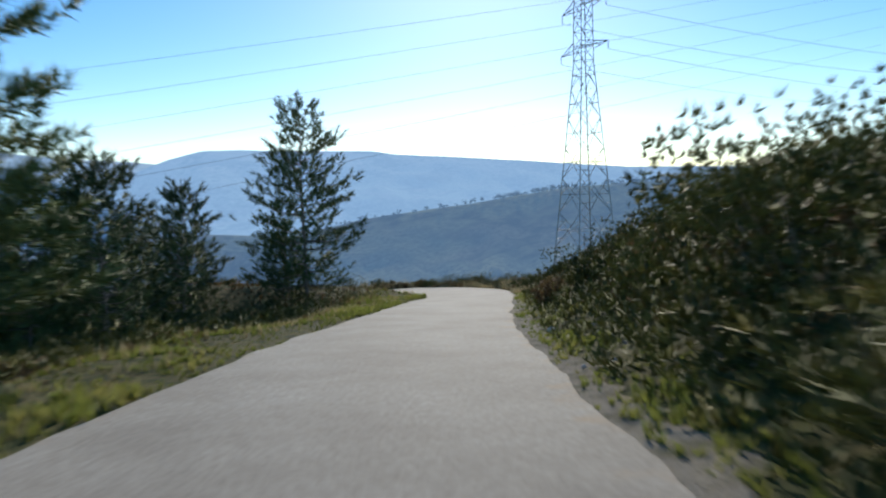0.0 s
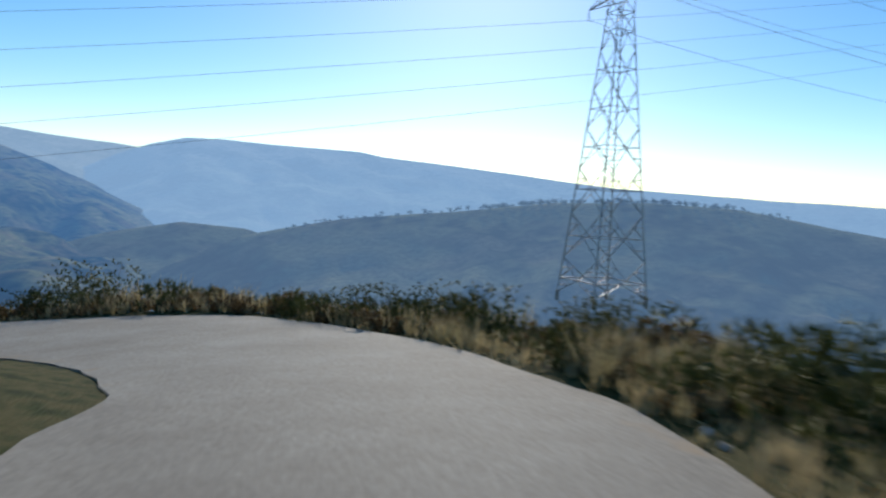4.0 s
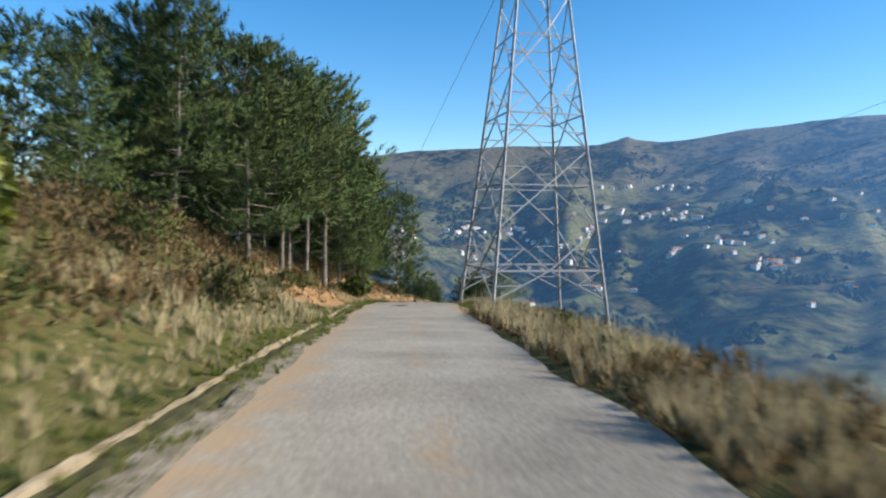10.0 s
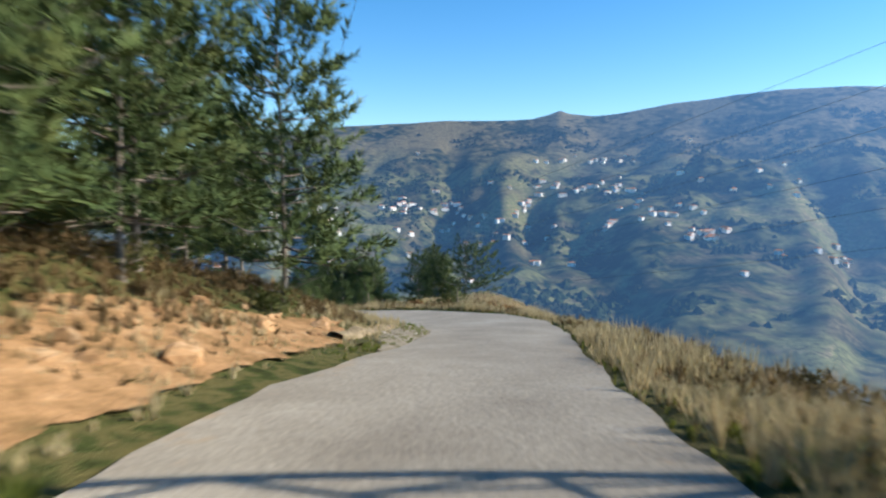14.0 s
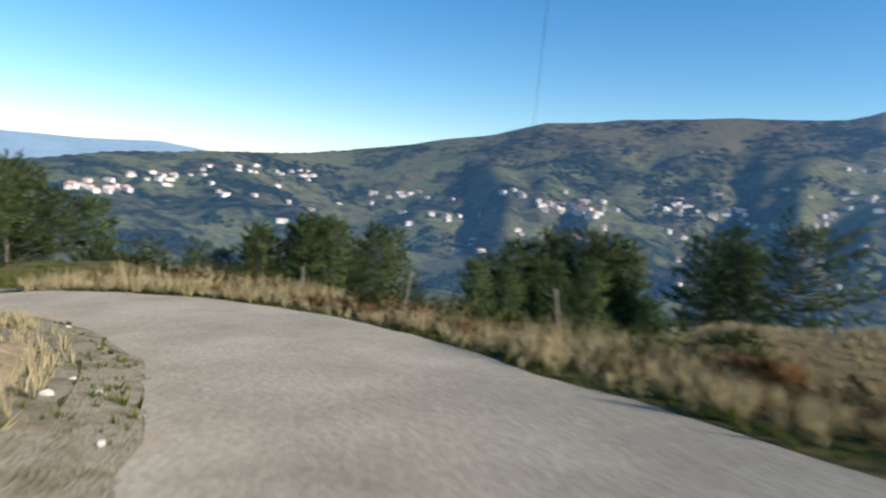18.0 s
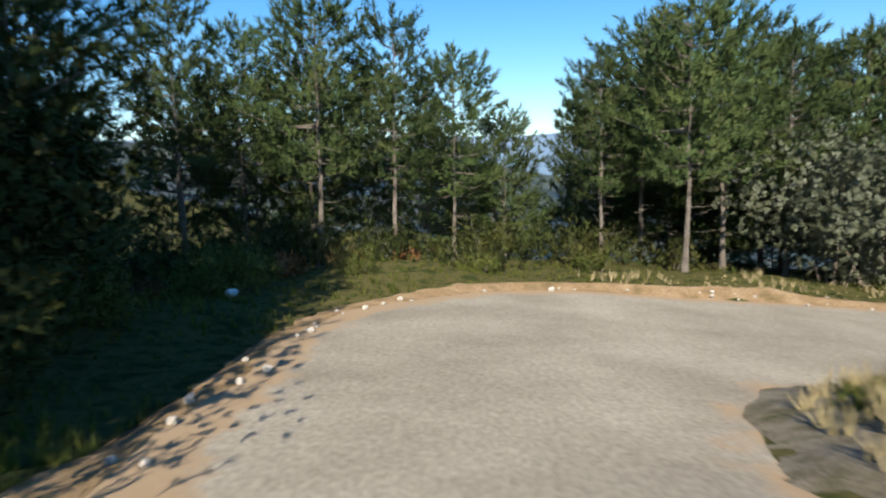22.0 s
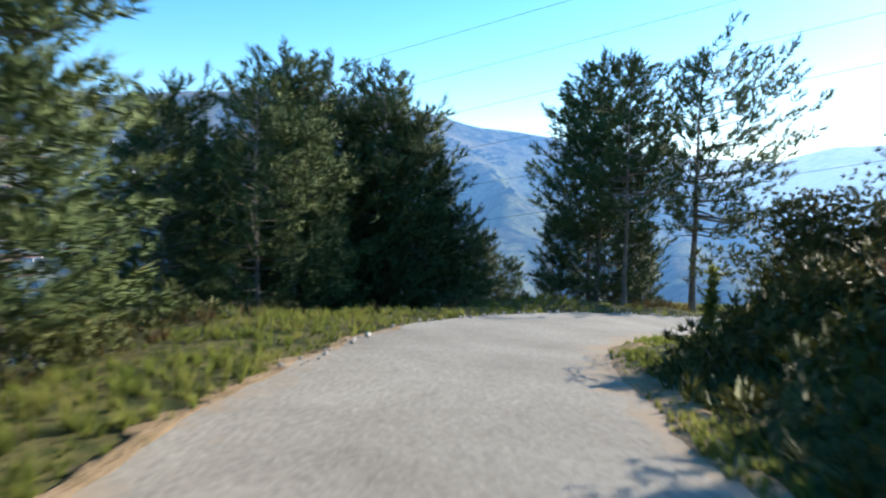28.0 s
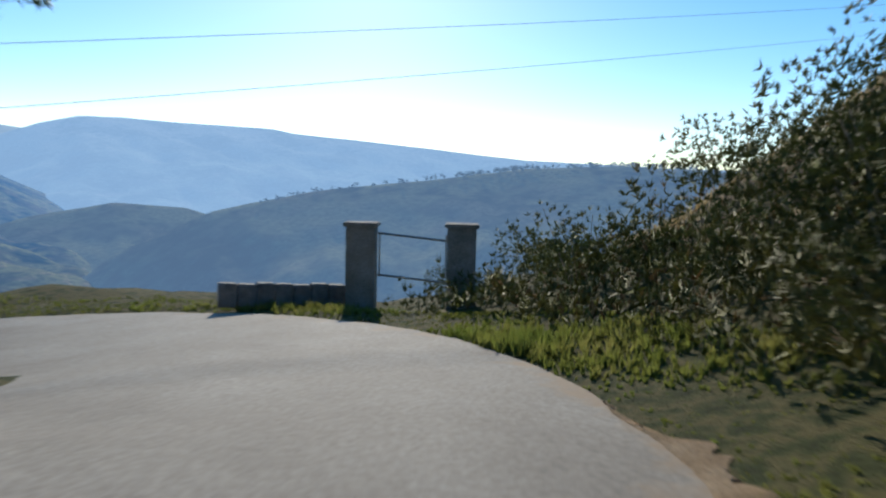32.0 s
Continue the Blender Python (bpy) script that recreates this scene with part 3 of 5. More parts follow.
ring("backdrop_range", "mountain range beyond the valley, blue haze painted on", M_RANGE2, crest([(-110, 3), (-60, 2.6), (-40, 1.4), (-20, 2.1), (-12, 2.9), (-6, 3.35), (-0.8, 3.7), (1.0, 4.0), (7, 4.15), (12, 4.3), (15, 4.2), (17.5, 3.6), (20, 2.6), (23, 1.0), (27, -2.5), (32, -8)], 3700, 0.30, 34, 300), np.arange(-110, 32, 0.4), np.arange(2100, 4000, 40))
ring("backdrop_ridge", "mountain ridge in the distance, pale haze painted on", M_RANGE, crest([(5, -2), (12, 1.5), (17, 3.0), (20.3, 3.4), (24, 3.6), (28, 4.0), (36, 5.0), (41, 5.4), (48, 4.5), (60, 2)], 4250, 0.30, 30, 320), np.arange(5, 60, 0.4), np.arange(2500, 4500, 40))
ring("backdrop", "distant mountain range under the sky, pale blue haze painted on", M_RANGE, crest([(95, 0.6), (118, 1.2), (125, 1.3), (130, 1.9), (135, 1.6), (140, 1.6), (146, 2.2), (155, 3.6), (163, 3.2), (170, 2.9), (180, 3), (215, 3)], 4400, 0.2, 30, 300), np.arange(95, 216, 0.6), np.arange(2400, 4700, 50))

# ---- plants ----
rng = np.random.RandomState(7)


def tube(points, radii, sides=7):
    """Vertices and faces of a tapered limb along points."""
    v, f = [], []
    for p, r in zip(points, radii):
        for k in range(sides):
            a = 2 * math.pi * k / sides
            v.append((p[0] + r * math.cos(a), p[1] + r * math.sin(a), p[2]))
    for j in range(len(points) - 1):
        for k in range(sides):
            a, b = j * sides + k, j * sides + (k + 1) % sides
            f.append((a, b, b + sides, a + sides))
    return v, f


def limb(p, q, r0, r1, sag=0.0, sides=5):
    """A thin tapered branch from p to q."""
    p, q = np.array(p, float), np.array(q, float)
    d = q - p
    n = np.linalg.norm(d) + 1e-6
    d = d / n
    a = np.cross(d, (0, 0, 1.0) if abs(d[2]) < 0.9 else (1.0, 0, 0))
    a /= np.linalg.norm(a)
    b = np.cross(d, a)
    v, f = [], []
    for j in range(4):
        u = j / 3
        c = p + d * n * u + np.array((0, 0, -sag * 4 * u * (1 - u)))
        r = r0 + (r1 - r0) * u
        for k in range(sides):
            t = 2 * math.pi * k / sides
            v.append(tuple(c + r * (a * math.cos(t) + b * math.sin(t))))
    for j in range(3):
        for k in range(sides):
            x, y = j * sides + k, j * sides + (k + 1) % sides
            f.append((x, y, y + sides, x + sides))
    return v, f


def join(pieces):
    v, f = [], []
    for pv, pf in pieces:
        o = len(v)
        v.extend(pv)
        f.extend([tuple(i + o for i in q) for q in pf])
    return v, [], f


def blades(centres, ways, lengths, widths, r, spread=1.0, count=20, taper=True):
    """Tufts: count thin blades round every centre, leaning along ways."""
    n = len(centres)
    c = np.repeat(centres, count, 0)
    w = np.repeat(ways, count, 0)
    d = r.normal(size=(n * count, 3)) * spread + w
    d /= np.linalg.norm(d, axis=1)[:, None] + 1e-6
    ln = np.repeat(lengths, count) * r.uniform(0.6, 1.15, n * count)
    side = np.cross(d, r.normal(size=(n * count, 3)))
    side /= np.linalg.norm(side, axis=1)[:, None] + 1e-6
    side *= (np.repeat(widths, count) * r.uniform(0.7, 1.3, n * count))[:, None]
    base, tip = c + d * (ln * 0.1)[:, None], c + d * ln[:, None]
    v = np.stack([base - side, base + side, tip], 1).reshape(-1, 3)
    i = np.arange(n * count) * 3
    return v.tolist(), [], np.stack([i, i + 1, i + 2], 1).tolist()


def foliage(name, v, f, middles, material, parent, soften=0.75):
    """Leaves whose shading follows the rounded clumps they belong to; middles: each leaf's clump centre."""
    v, f, mid = np.array(v, float), np.array(f, int), np.repeat(np.array(middles, float), 3, 0)
    out = v - mid
    out /= np.linalg.norm(out, axis=1)[:, None] + 1e-6
    flat = np.cross(v[f[:, 1]] - v[f[:, 0]], v[f[:, 2]] - v[f[:, 0]])
    back = np.sum(flat * out[f[:, 0]], 1) < 0
    f[back] = f[back][:, ::-1]
    flat[back] *= -1
    flat /= np.linalg.norm(flat, axis=1)[:, None] + 1e-9
    soft = out * soften + np.repeat(flat, 3, 0) * (1.15 - soften)
    soft /= np.linalg.norm(soft, axis=1)[:, None] + 1e-6
    ob = part(name, (v.tolist(), [], f.tolist()), material, parent, smooth=True)
    ob.data.normals_split_custom_set_from_vertices(soft.tolist())
    return ob


def twig(p, q, r0, r1, rise=0.0):
    """A light three-sided limb from p to q, curving up towards its end."""
    p, q = np.array(p, float), np.array(q, float)
    mid = (p + q) / 2 - np.array((0, 0, rise))
    v, f = [], []
    for c, rad in ((p, r0), (mid, (r0 + r1) / 2), (q, r1)):
        for k in range(3):
            t = 2.094 * k
            v.append((c[0] + rad * math.cos(t) * 0.7, c[1] + rad * math.sin(t) * 0.7, c[2] + rad * math.sin(t + 1.0)))
    for j in (0, 3):
        for k in range(3):
            x, y = j + k, j + (k + 1) % 3
            f.append((x, y, y + 3, x + 3))
    return v, f


def brushes(feet, axes, lengths, hearts, r, per=34, wide=0.020, needle=0.28):
    """Needled shoots: per thin needles round every axis, pointing forwards; also gives each needle's heart."""
    n = len(feet)
    c, ax3, ln, hearts = (np.repeat(np.array(q, float), per, 0) for q in (feet, axes, lengths, hearts))
    u = r.uniform(0.05, 1.0, n * per)
    start = c + ax3 * (ln * u)[:, None]
    d = r.normal(size=(n * per, 3))
    d -= ax3 * np.sum(d * ax3, 1)[:, None]
    d /= np.linalg.norm(d, axis=1)[:, None] + 1e-6
    d = d * (1.05 - 0.5 * u)[:, None] + ax3 * (0.55 + 0.7 * u)[:, None]
    d /= np.linalg.norm(d, axis=1)[:, None]
    side = np.cross(d, r.normal(size=(n * per, 3)))
    side *= (wide * r.uniform(0.7, 1.3, n * per) / (np.linalg.norm(side, axis=1) + 1e-6))[:, None]
    tip = start + d * (needle * r.uniform(0.7, 1.25, n * per) * (0.7 + 0.5 * ln))[:, None]
    v = np.stack([start - side, start + side, tip], 1).reshape(-1, 3)
    i = np.arange(n * per) * 3
    return v, np.stack([i, i + 1, i + 2], 1), hearts


def make_pine(height, seed, bare=0.35, girth=0.11, reach=0.24, lean=0.0, density=1.0, one_side=None, ragged=0.2, per=26, full=0.6):
    """A maritime pine: trunk, whorls of limbs turned up at their ends, and needled shoots along the outer limbs. Root at the origin."""
    r = np.random.RandomState(seed)
    root = new("pine_tree")
    zs = np.linspace(-0.3, height, 9)
    bend = np.cumsum(r.normal(0, 0.05, 9))
    tr = [(bend[k] + lean * zs[k], 0.6 * bend[-k - 1] - 0.6 * bend[-1], zs[k]) for k in range(9)]
    rad = [girth * 0.82 * (1 - 0.92 * k / 8) + (0.05 if k == 0 else 0) for k in range(9)]
    woods = [tube(tr, rad, 8)]
    feet, axes, lens, hearts = [], [], [], []

    def shoot(p, d, size, heart):
        feet.append(p)
        axes.append(d / (np.linalg.norm(d) + 1e-6))
        lens.append(size)
        hearts.append(heart)

    z = height * bare
    while z < height * 0.95:
        u = (z - height * bare) / (height * (1 - bare))
        spoke = height * reach * min(full + 1.6 * u, 1.0) * (1 - u) ** 0.62 + 0.25
        trunk = np.array((np.interp(z, zs, [p[0] for p in tr]), np.interp(z, zs, [p[1] for p in tr]), z))
        turn = r.uniform(0, 6.28)
        arms = r.randint(5, 7)
        for k in range(arms):
            a = turn + 6.283 * k / arms + r.normal(0, 0.25)
            s = spoke * np.clip(r.normal(0.95, ragged), 0.45, 1.4)
            if one_side is not None:
                s *= 0.95 + 0.5 * math.cos(a - one_side)
            base = trunk + (0, 0, r.uniform(-0.25, 0.25))
            out = np.array((math.cos(a), math.sin(a), 0.0))
            climb = 0.12 + 0.55 * u + r.uniform(-0.1, 0.15)
            tip = base + out * s + np.array((0, 0, s * climb))
            woods.append(twig(base, tip, 0.013 + 0.011 * s, 0.006, 0.12 * s))
            n = max(3, int(round(s * 6.6 * density)))
            for j in range(n):
                v = 1 - 0.72 * (j + 0.3 * r.uniform()) / n
                p = base + out * s * v + np.array((0, 0, s * climb * v - 0.12 * s * 4 * v * (1 - v) * 0.5))
                swing = r.normal(0, 0.75) if j else 0.0
                d = np.array((math.cos(a + swing), math.sin(a + swing), 0.55 + 0.75 * u + r.normal(0, 0.25)))
                if j:
                    p = p + np.array((-out[1], out[0], 0)) * r.normal(0, 0.14 + 0.16 * s) + (0, 0, r.normal(0.03, 0.12))
                shoot(p, d, r.uniform(0.34, 0.62), p * 0.55 + trunk * 0.45 - (0, 0, 0.25))
        z += r.uniform(0.42, 0.62) * (0.75 + 0.03 * height)
    top = np.array(tr[-1])
    for k in range(9):
        shoot(top - (0, 0, 0.15 + 0.12 * k), np.array((0.7 * r.normal() if k else 0.0, 0.7 * r.normal() if k else 0.0, 1.1)), 0.5, top - (0, 0, 1.2))
    for k in range(7):      # dead stubs below the crown
        zz = height * bare * r.uniform(0.35, 1.0)
        a, s = r.uniform(0, 6.28), r.uniform(0.4, 1.3)
        x0, y0 = np.interp(zz, zs, [p[0] for p in tr]), np.interp(zz, zs, [p[1] for p in tr])
        woods.append(twig((x0, y0, zz), (x0 + math.cos(a) * s, y0 + math.sin(a) * s, zz + r.uniform(-0.1, 0.4)), 0.018, 0.006, 0.08))
    part("trunk", join(woods), M_BARK, root, smooth=True)
    nv, nf, nh = brushes(feet, axes, lens, hearts, r, per)
    foliage("crown", nv, nf, nh, M_NEEDLE, root, 0.5)
    return root


def make_bush(size, seed, leaf, material, count=260, tall=0.8, name="bush", per=14, narrow=0.25, up=0.5, lobes_n=9, loose=0.9):
    """A shrub: a few stems and clumps of small leaves with an uneven outline."""
    r = np.random.RandomState(seed)
    root = new(name)
    stems, cen, way, heart = [], [], [], []
    lobes = [(r.uniform(-0.55, 0.55), r.uniform(-0.55, 0.55), r.uniform(0.35, 1.0), r.uniform(0.25, 0.5)) for _ in range(lobes_n)]
    for x, y, h, s in lobes[:9]:
        stems.append(twig((x * 0.2 * size, y * 0.2 * size, -0.15), (x * size, y * size, h * tall * size), 0.02, 0.006))
    for _ in range(count):
        x, y, h, s = lobes[r.randint(len(lobes))]
        d = r.normal(size=3)
        d /= np.linalg.norm(d)
        rad = s * r.uniform(0.45, 1.0) ** 0.5
        p = np.array((x, y, h * tall * 0.75)) + d * rad * np.array((1, 1, 0.8 * tall))
        p[2] = max(p[2], 0.03 + 0.1 * r.uniform())
        cen.append(p * size)
        heart.append(np.array((x, y, h * tall * 0.6)) * size)
        way.append(d * 0.6 + np.array((0, 0, up)))
    tagged(part("stem", join(stems), M_DEAD, root), kind="stuff")
    lv, _, lf = blades(np.array(cen), np.array(way), np.full(len(cen), leaf), np.full(len(cen), leaf * narrow), r, loose, per)
    foliage("foliage", lv, lf, np.repeat(heart, per, 0), material, root)
    return root


def place(ob, x, y, turn=0.0, size=1.0, sink=0.05, tilt=0.0):
    """A copy of a thing on the ground at x, y."""
    m = Matrix.LocRotScale((x, y, ground_z(x, y) - sink), Euler((radians(tilt), 0, radians(turn))), (size, size, size))
    c = copy_thing(ob, m)
    c.matrix_basis = m
    return c

# ---- pylons and lines ----
def strut(bm, p, q, w):
    """A square steel angle from p to q."""
    p, q = Vector(p), Vector(q)
    m = Matrix.Translation((p + q) / 2) @ (q - p).to_track_quat("Z", "Y").to_matrix().to_4x4() @ Matrix.Diagonal((w, w, (q - p).length, 1))
    bmesh.ops.create_cube(bm, size=1, matrix=m)


def make_pylon(half0, taper, waist, rings, top, arms, thick=1.0, drop=(0.0, 0.0, 0.0, 0.0)):
    """A lattice tower: four splayed legs, rings of beams with diamond bracing between them, a slim head with pairs of arms; root at the middle of its feet."""
    root = new("power_pylon")

    def half(z):
        return half0 - taper * min(z, waist) - 0.012 * max(0.0, z - waist)

    corners = [(1, 1), (-1, 1), (-1, -1), (1, -1)]

    def bar(name, a, b, w):
        bm = bmesh.new()
        strut(bm, a, b, w * thick)
        return part(name, bm, M_STEEL, root)

    for (sx, sy), low in zip(corners, drop):
        zs = [low - 0.3, waist * 0.5, waist, top]
        for a, b, w in zip(zs[:-1], zs[1:], (0.125, 0.11, 0.09)):
            bar("leg", (sx * half(a), sy * half(a), a), (sx * half(b), sy * half(b), b), w)
        bm = bmesh.new()
        bmesh.ops.create_cube(bm, size=1, matrix=Matrix.Translation((sx * half(low), sy * half(low), low - 0.62)) @ Matrix.Diagonal((0.42, 0.42, 1.6, 1)))
        bmesh.ops.bevel(bm, geom=bm.edges[:], offset=0.05, segments=1, affect="EDGES")
        part("foot", bm, M_CONC, root, "concrete footing")
    for f in range(4):
        (ax0, ay0), (bx0, by0) = corners[f], corners[(f + 1) % 4]
        mx0, my0 = (ax0 + bx0) / 2, (ay0 + by0) / 2

        def leg_a(z):
            return (ax0 * half(z), ay0 * half(z), z)

        def leg_b(z):
            return (bx0 * half(z), by0 * half(z), z)

        def mid(z, u=0.0):
            return ((mx0 + u * (bx0 - ax0) / 2) * half(z), (my0 + u * (by0 - ay0) / 2) * half(z), z)

        z1 = rings[0]
        bar("beam", leg_a(z1), leg_b(z1), 0.10)
        for leg, u in ((leg_a, -0.5), (leg_b, 0.5)):      # open foot frame below the heavy beam
            bar("brace", mid(z1), leg(0.0), 0.065)
            bar("stay", leg(z1), mid(z1 * 0.5, u), 0.045)
            bar("stay", leg(z1 * 0.5), mid(z1 * 0.5, u), 0.05)
        for j, (z0, z2) in enumerate(zip(rings[:-1], rings[1:])):
            w = 0.062 if j < 2 else 0.055
            zc = (z0 + z2) / 2
            bar("beam", leg_a(z2), leg_b(z2), w * 1.1)
            for leg, u in ((leg_a, -0.5), (leg_b, 0.5)):
                bar("brace", mid(z0), leg(zc), w)
                bar("brace", leg(zc), mid(z2), w)
                if j < 3:      # short stays from the legs to the braces
                    bar("stay", leg(z0 + (zc - z0) * 0.5), mid(z0 + (zc - z0) * 0.5, u), 0.05)
                    bar("stay", leg(z0), mid(z0 + (zc - z0) * 0.5, u), 0.05)
                    bar("stay", leg(zc + (z2 - zc) * 0.5), mid(zc + (z2 - zc) * 0.5, u), 0.05)
        z = rings[-1]
        flip = False
        while z < top - 0.5:      # zigzag of the slim head
            step = min(1.9 * thick, top - z)
            lo, hi = (leg_a, leg_b) if flip else (leg_b, leg_a)
            bar("brace", lo(z), hi(z + step), 0.06)
            bar("beam", leg_a(z + step), leg_b(z + step), 0.06)
            z, flip = z + step, not flip
    height = top
    for z, reach in arms:
        for s in (-1, 1):
            bm = bmesh.new()
            zz = z * height
            tip = (s * reach, 0, zz + 0.1)
            for y in (-1, 1):
                strut(bm, (s * half(zz), y * half(zz), zz), tip, 0.08 * thick)
                strut(bm, (s * half(zz), y * half(zz), zz + 1.5), tip, 0.07 * thick)
                strut(bm, (s * (half(zz) + reach) / 2, y * half(zz) / 2, zz + 0.05), (s * half(zz), y * half(zz), zz + 1.5), 0.05 * thick)
            strut(bm, (s * (half(zz) + reach) / 2, -half(zz) / 2, zz + 0.05), (s * (half(zz) + reach) / 2, half(zz) / 2, zz + 0.05), 0.05)
            a = part("arm", bm, M_STEEL, root)
            bm = bmesh.new()
            for k in range(8):
                bmesh.ops.create_cone(bm, cap_ends=True, segments=8, radius1=0.13, radius2=0.07, depth=0.14, matrix=Matrix.Translation((tip[0], 0, tip[2] - 0.25 - 0.17 * k)))
            part("insulator", bm, M_PLASTIC, a, "string of pale insulator discs")
    return root


def line(p, q, sag, r=0.03):
    """A sagging cable between two points."""
    cu = bpy.data.curves.new("power_line", "CURVE")
    cu.dimensions, cu.bevel_depth, cu.bevel_resolution = "3D", r, 1
    sp = cu.splines.new("POLY")
    sp.points.add(24)
    p, q = Vector(p), Vector(q)
    for k in range(25):
        u = k / 24
        c = p.lerp(q, u)
        sp.points[k].co = (c.x, c.y, c.z - 4 * sag * u * (1 - u), 1)
    cu.materials.append(M_WIRE)
    return tagged(new("power_line", cu), "thin dark overhead power cable", "cable", "power cables")


PB = (-70.45, 53.6)      # beside the road
PA = (37.4, 135.1)       # on a knoll beyond the first bend
m_b = pose(PB[0], PB[1], -12.0, 0, 0, 13.2)
drop_b = [min(0.35, ground_z(*(m_b @ Vector((sx * 3.0, sy * 3.0, 0)))[:2]) + 12.0) for sx, sy in ((1, 1), (-1, 1), (-1, -1), (1, -1))]
pylon_b = make_pylon(2.94, 0.1024, 18.5, (1.45, 5.7, 9.3, 13.3, 17.4), 33.0, ((0.69, 5.2), (0.84, 4.6), (0.985, 3.8)), drop=drop_b)
pylon_b.matrix_basis = m_b
tagged(pylon_b, "tall grey galvanised lattice power pylon at the roadside", "pylon", "power pylons")
pylon_a = make_pylon(4.8, 0.08, 42.0, (2.2, 8.9, 16.2, 22.7, 28.5, 34.4, 40.0), 61.0, ((0.738, 8.2), (0.874, 7.6), (0.985, 6.0)), 1.5)
pylon_a.matrix_basis = pose(PA[0], PA[1], -15.5, 0, 0, -71.3)
tagged(pylon_a, "tall grey lattice power pylon beyond the bend", "pylon", "power pylons")

PINES = [make_pine(9.0, 11, 0.16, 0.11, 0.24), make_pine(10.0, 12, 0.34, 0.13, 0.23), make_pine(7.0, 13, 0.05, 0.10, 0.27, full=0.9), make_pine(9.5, 14, 0.36, 0.13, 0.24, 0.03), make_pine(8.0, 15, 0.12, 0.10, 0.26, full=0.75),
         make_pine(10.8, 16, 0.34, 0.20, 0.33, 0.015, 0.8, radians(20), 0.3), make_pine(5.0, 17, 0.04, 0.08, 0.30, 0.0, 0.6, per=18, full=0.85), make_pine(11.0, 19, 0.10, 0.15, 0.26, 0.0, 0.9, full=0.85)]
HEIGHTS = (9.0, 10.0, 7.0, 9.5, 8.0, 10.8, 5.0, 11.0)
OAK = make_bush(2.6, 21, 0.10, M_OAK, 1900, 1.15, "oak_tree", 9, 0.36, 0.5, 16)
SILVER = make_bush(1.9, 22, 0.075, M_OAK, 1900, 1.25, "silver_tree", 12, 0.34, 0.5, 14)
LAUREL = make_bush(1.2, 23, 0.16, M_LAUREL, 240, 0.95, "laurel_shrub", 12, 0.35)
DARKOAK = make_bush(2.4, 24, 0.10, M_BUSH, 1500, 1.15, "holm_oak", 9, 0.36, 0.5, 16)
BIGOAK = make_bush(4.4, 27, 0.105, M_BUSH, 5200, 1.15, "great_oak", 8, 0.36, 0.5, 26)
BROOM = [make_bush(1.0, 31 + k, 0.16, M_BUSH, 210, 0.85, "broom_bush", 8, 0.09, 1.0, 9, 0.7) for k in range(3)]
TALL = [make_bush(2.2, 61 + k, 0.13, M_BUSH, 560, 0.85, "tall_broom", 8, 0.12, 0.8, 13, 0.75) for k in range(3)]
HEATH = [make_bush(0.8, 41 + k, 0.14, M_HEATH, 190, 0.75, "heather_bush", 8, 0.14) for k in range(3)]
GORSE = [make_bush(1.5, 71 + k, 0.14, M_GORSE, 420, 0.75, "gorse_bush", 8, 0.10, 0.8, 12, 0.75) for k in range(2)]
BRACKEN = make_bush(0.6, 51, 0.22, M_FERN, 90, 0.8, "bracken_clump", 10, 0.22)
for p in PINES:
    tagged(p, "green maritime pine with a bare lower trunk", "tree", "pines")
tagged(OAK, "grey-green evergreen oak tree on the bank", "tree", "oaks")
tagged(DARKOAK, "dark dense evergreen oak tree by the road", "tree", "dark oaks")
tagged(BIGOAK, "tall dark evergreen oak leaning over the verge", "tree", "dark oaks")
tagged(SILVER, "silvery grey-leaved broadleaf tree at the verge", "tree")
tagged(LAUREL, "glossy green shrub with yellowing leaves on the bank", "shrub", "laurels")
for b in BROOM:
    tagged(b, "dull green broom bush at the roadside", "bush", "broom bushes")
for b in TALL:
    tagged(b, "tall dense dark green broom thicket on the bank", "bush", "tall broom")
for b in HEATH:
    tagged(b, "brown and olive heather bush on the slope", "bush", "heather bushes")
for b in GORSE:
    tagged(b, "yellow-green gorse bush on the grassy bank, sunlight painted into its leaves", "bush", "gorse bushes")
tagged(BRACKEN, "rusty brown dry bracken clump", "fern", "bracken")
# the first of every kind stands out of sight in the valley woods
for k, ob in enumerate([*PINES, OAK, SILVER, LAUREL, DARKOAK, BIGOAK, *BROOM, *TALL, *HEATH, *GORSE, BRACKEN]):
    x, y = -30.0 + 4 * k, -38.0
    ob.matrix_basis = pose(x, y, ground_z(x, y) - 0.1)


def pine(x, y, height, kind, tilt=0.0):
    s = height / HEIGHTS[kind]
    return place(PINES[kind], x, y, rng.uniform(0, 360), s, 0.1, tilt)


# first leg, falling away on the left
for row in [(-4.9, 34.2, 10.4, 7), (-10.7, 34.4, 5.9, 2), (-8.8, 20.1, 6.3, 2), (-9.6, 17.6, 5.0, 4), (-6.2, 9.3, 8.5, 0), (-10.8, 28.0, 5.2, 2), (-13.5, 23.0, 6.0, 0), (-12.5, 14.0, 6.0, 4), (-15, 31, 6, 2)]:
    pine(*row)
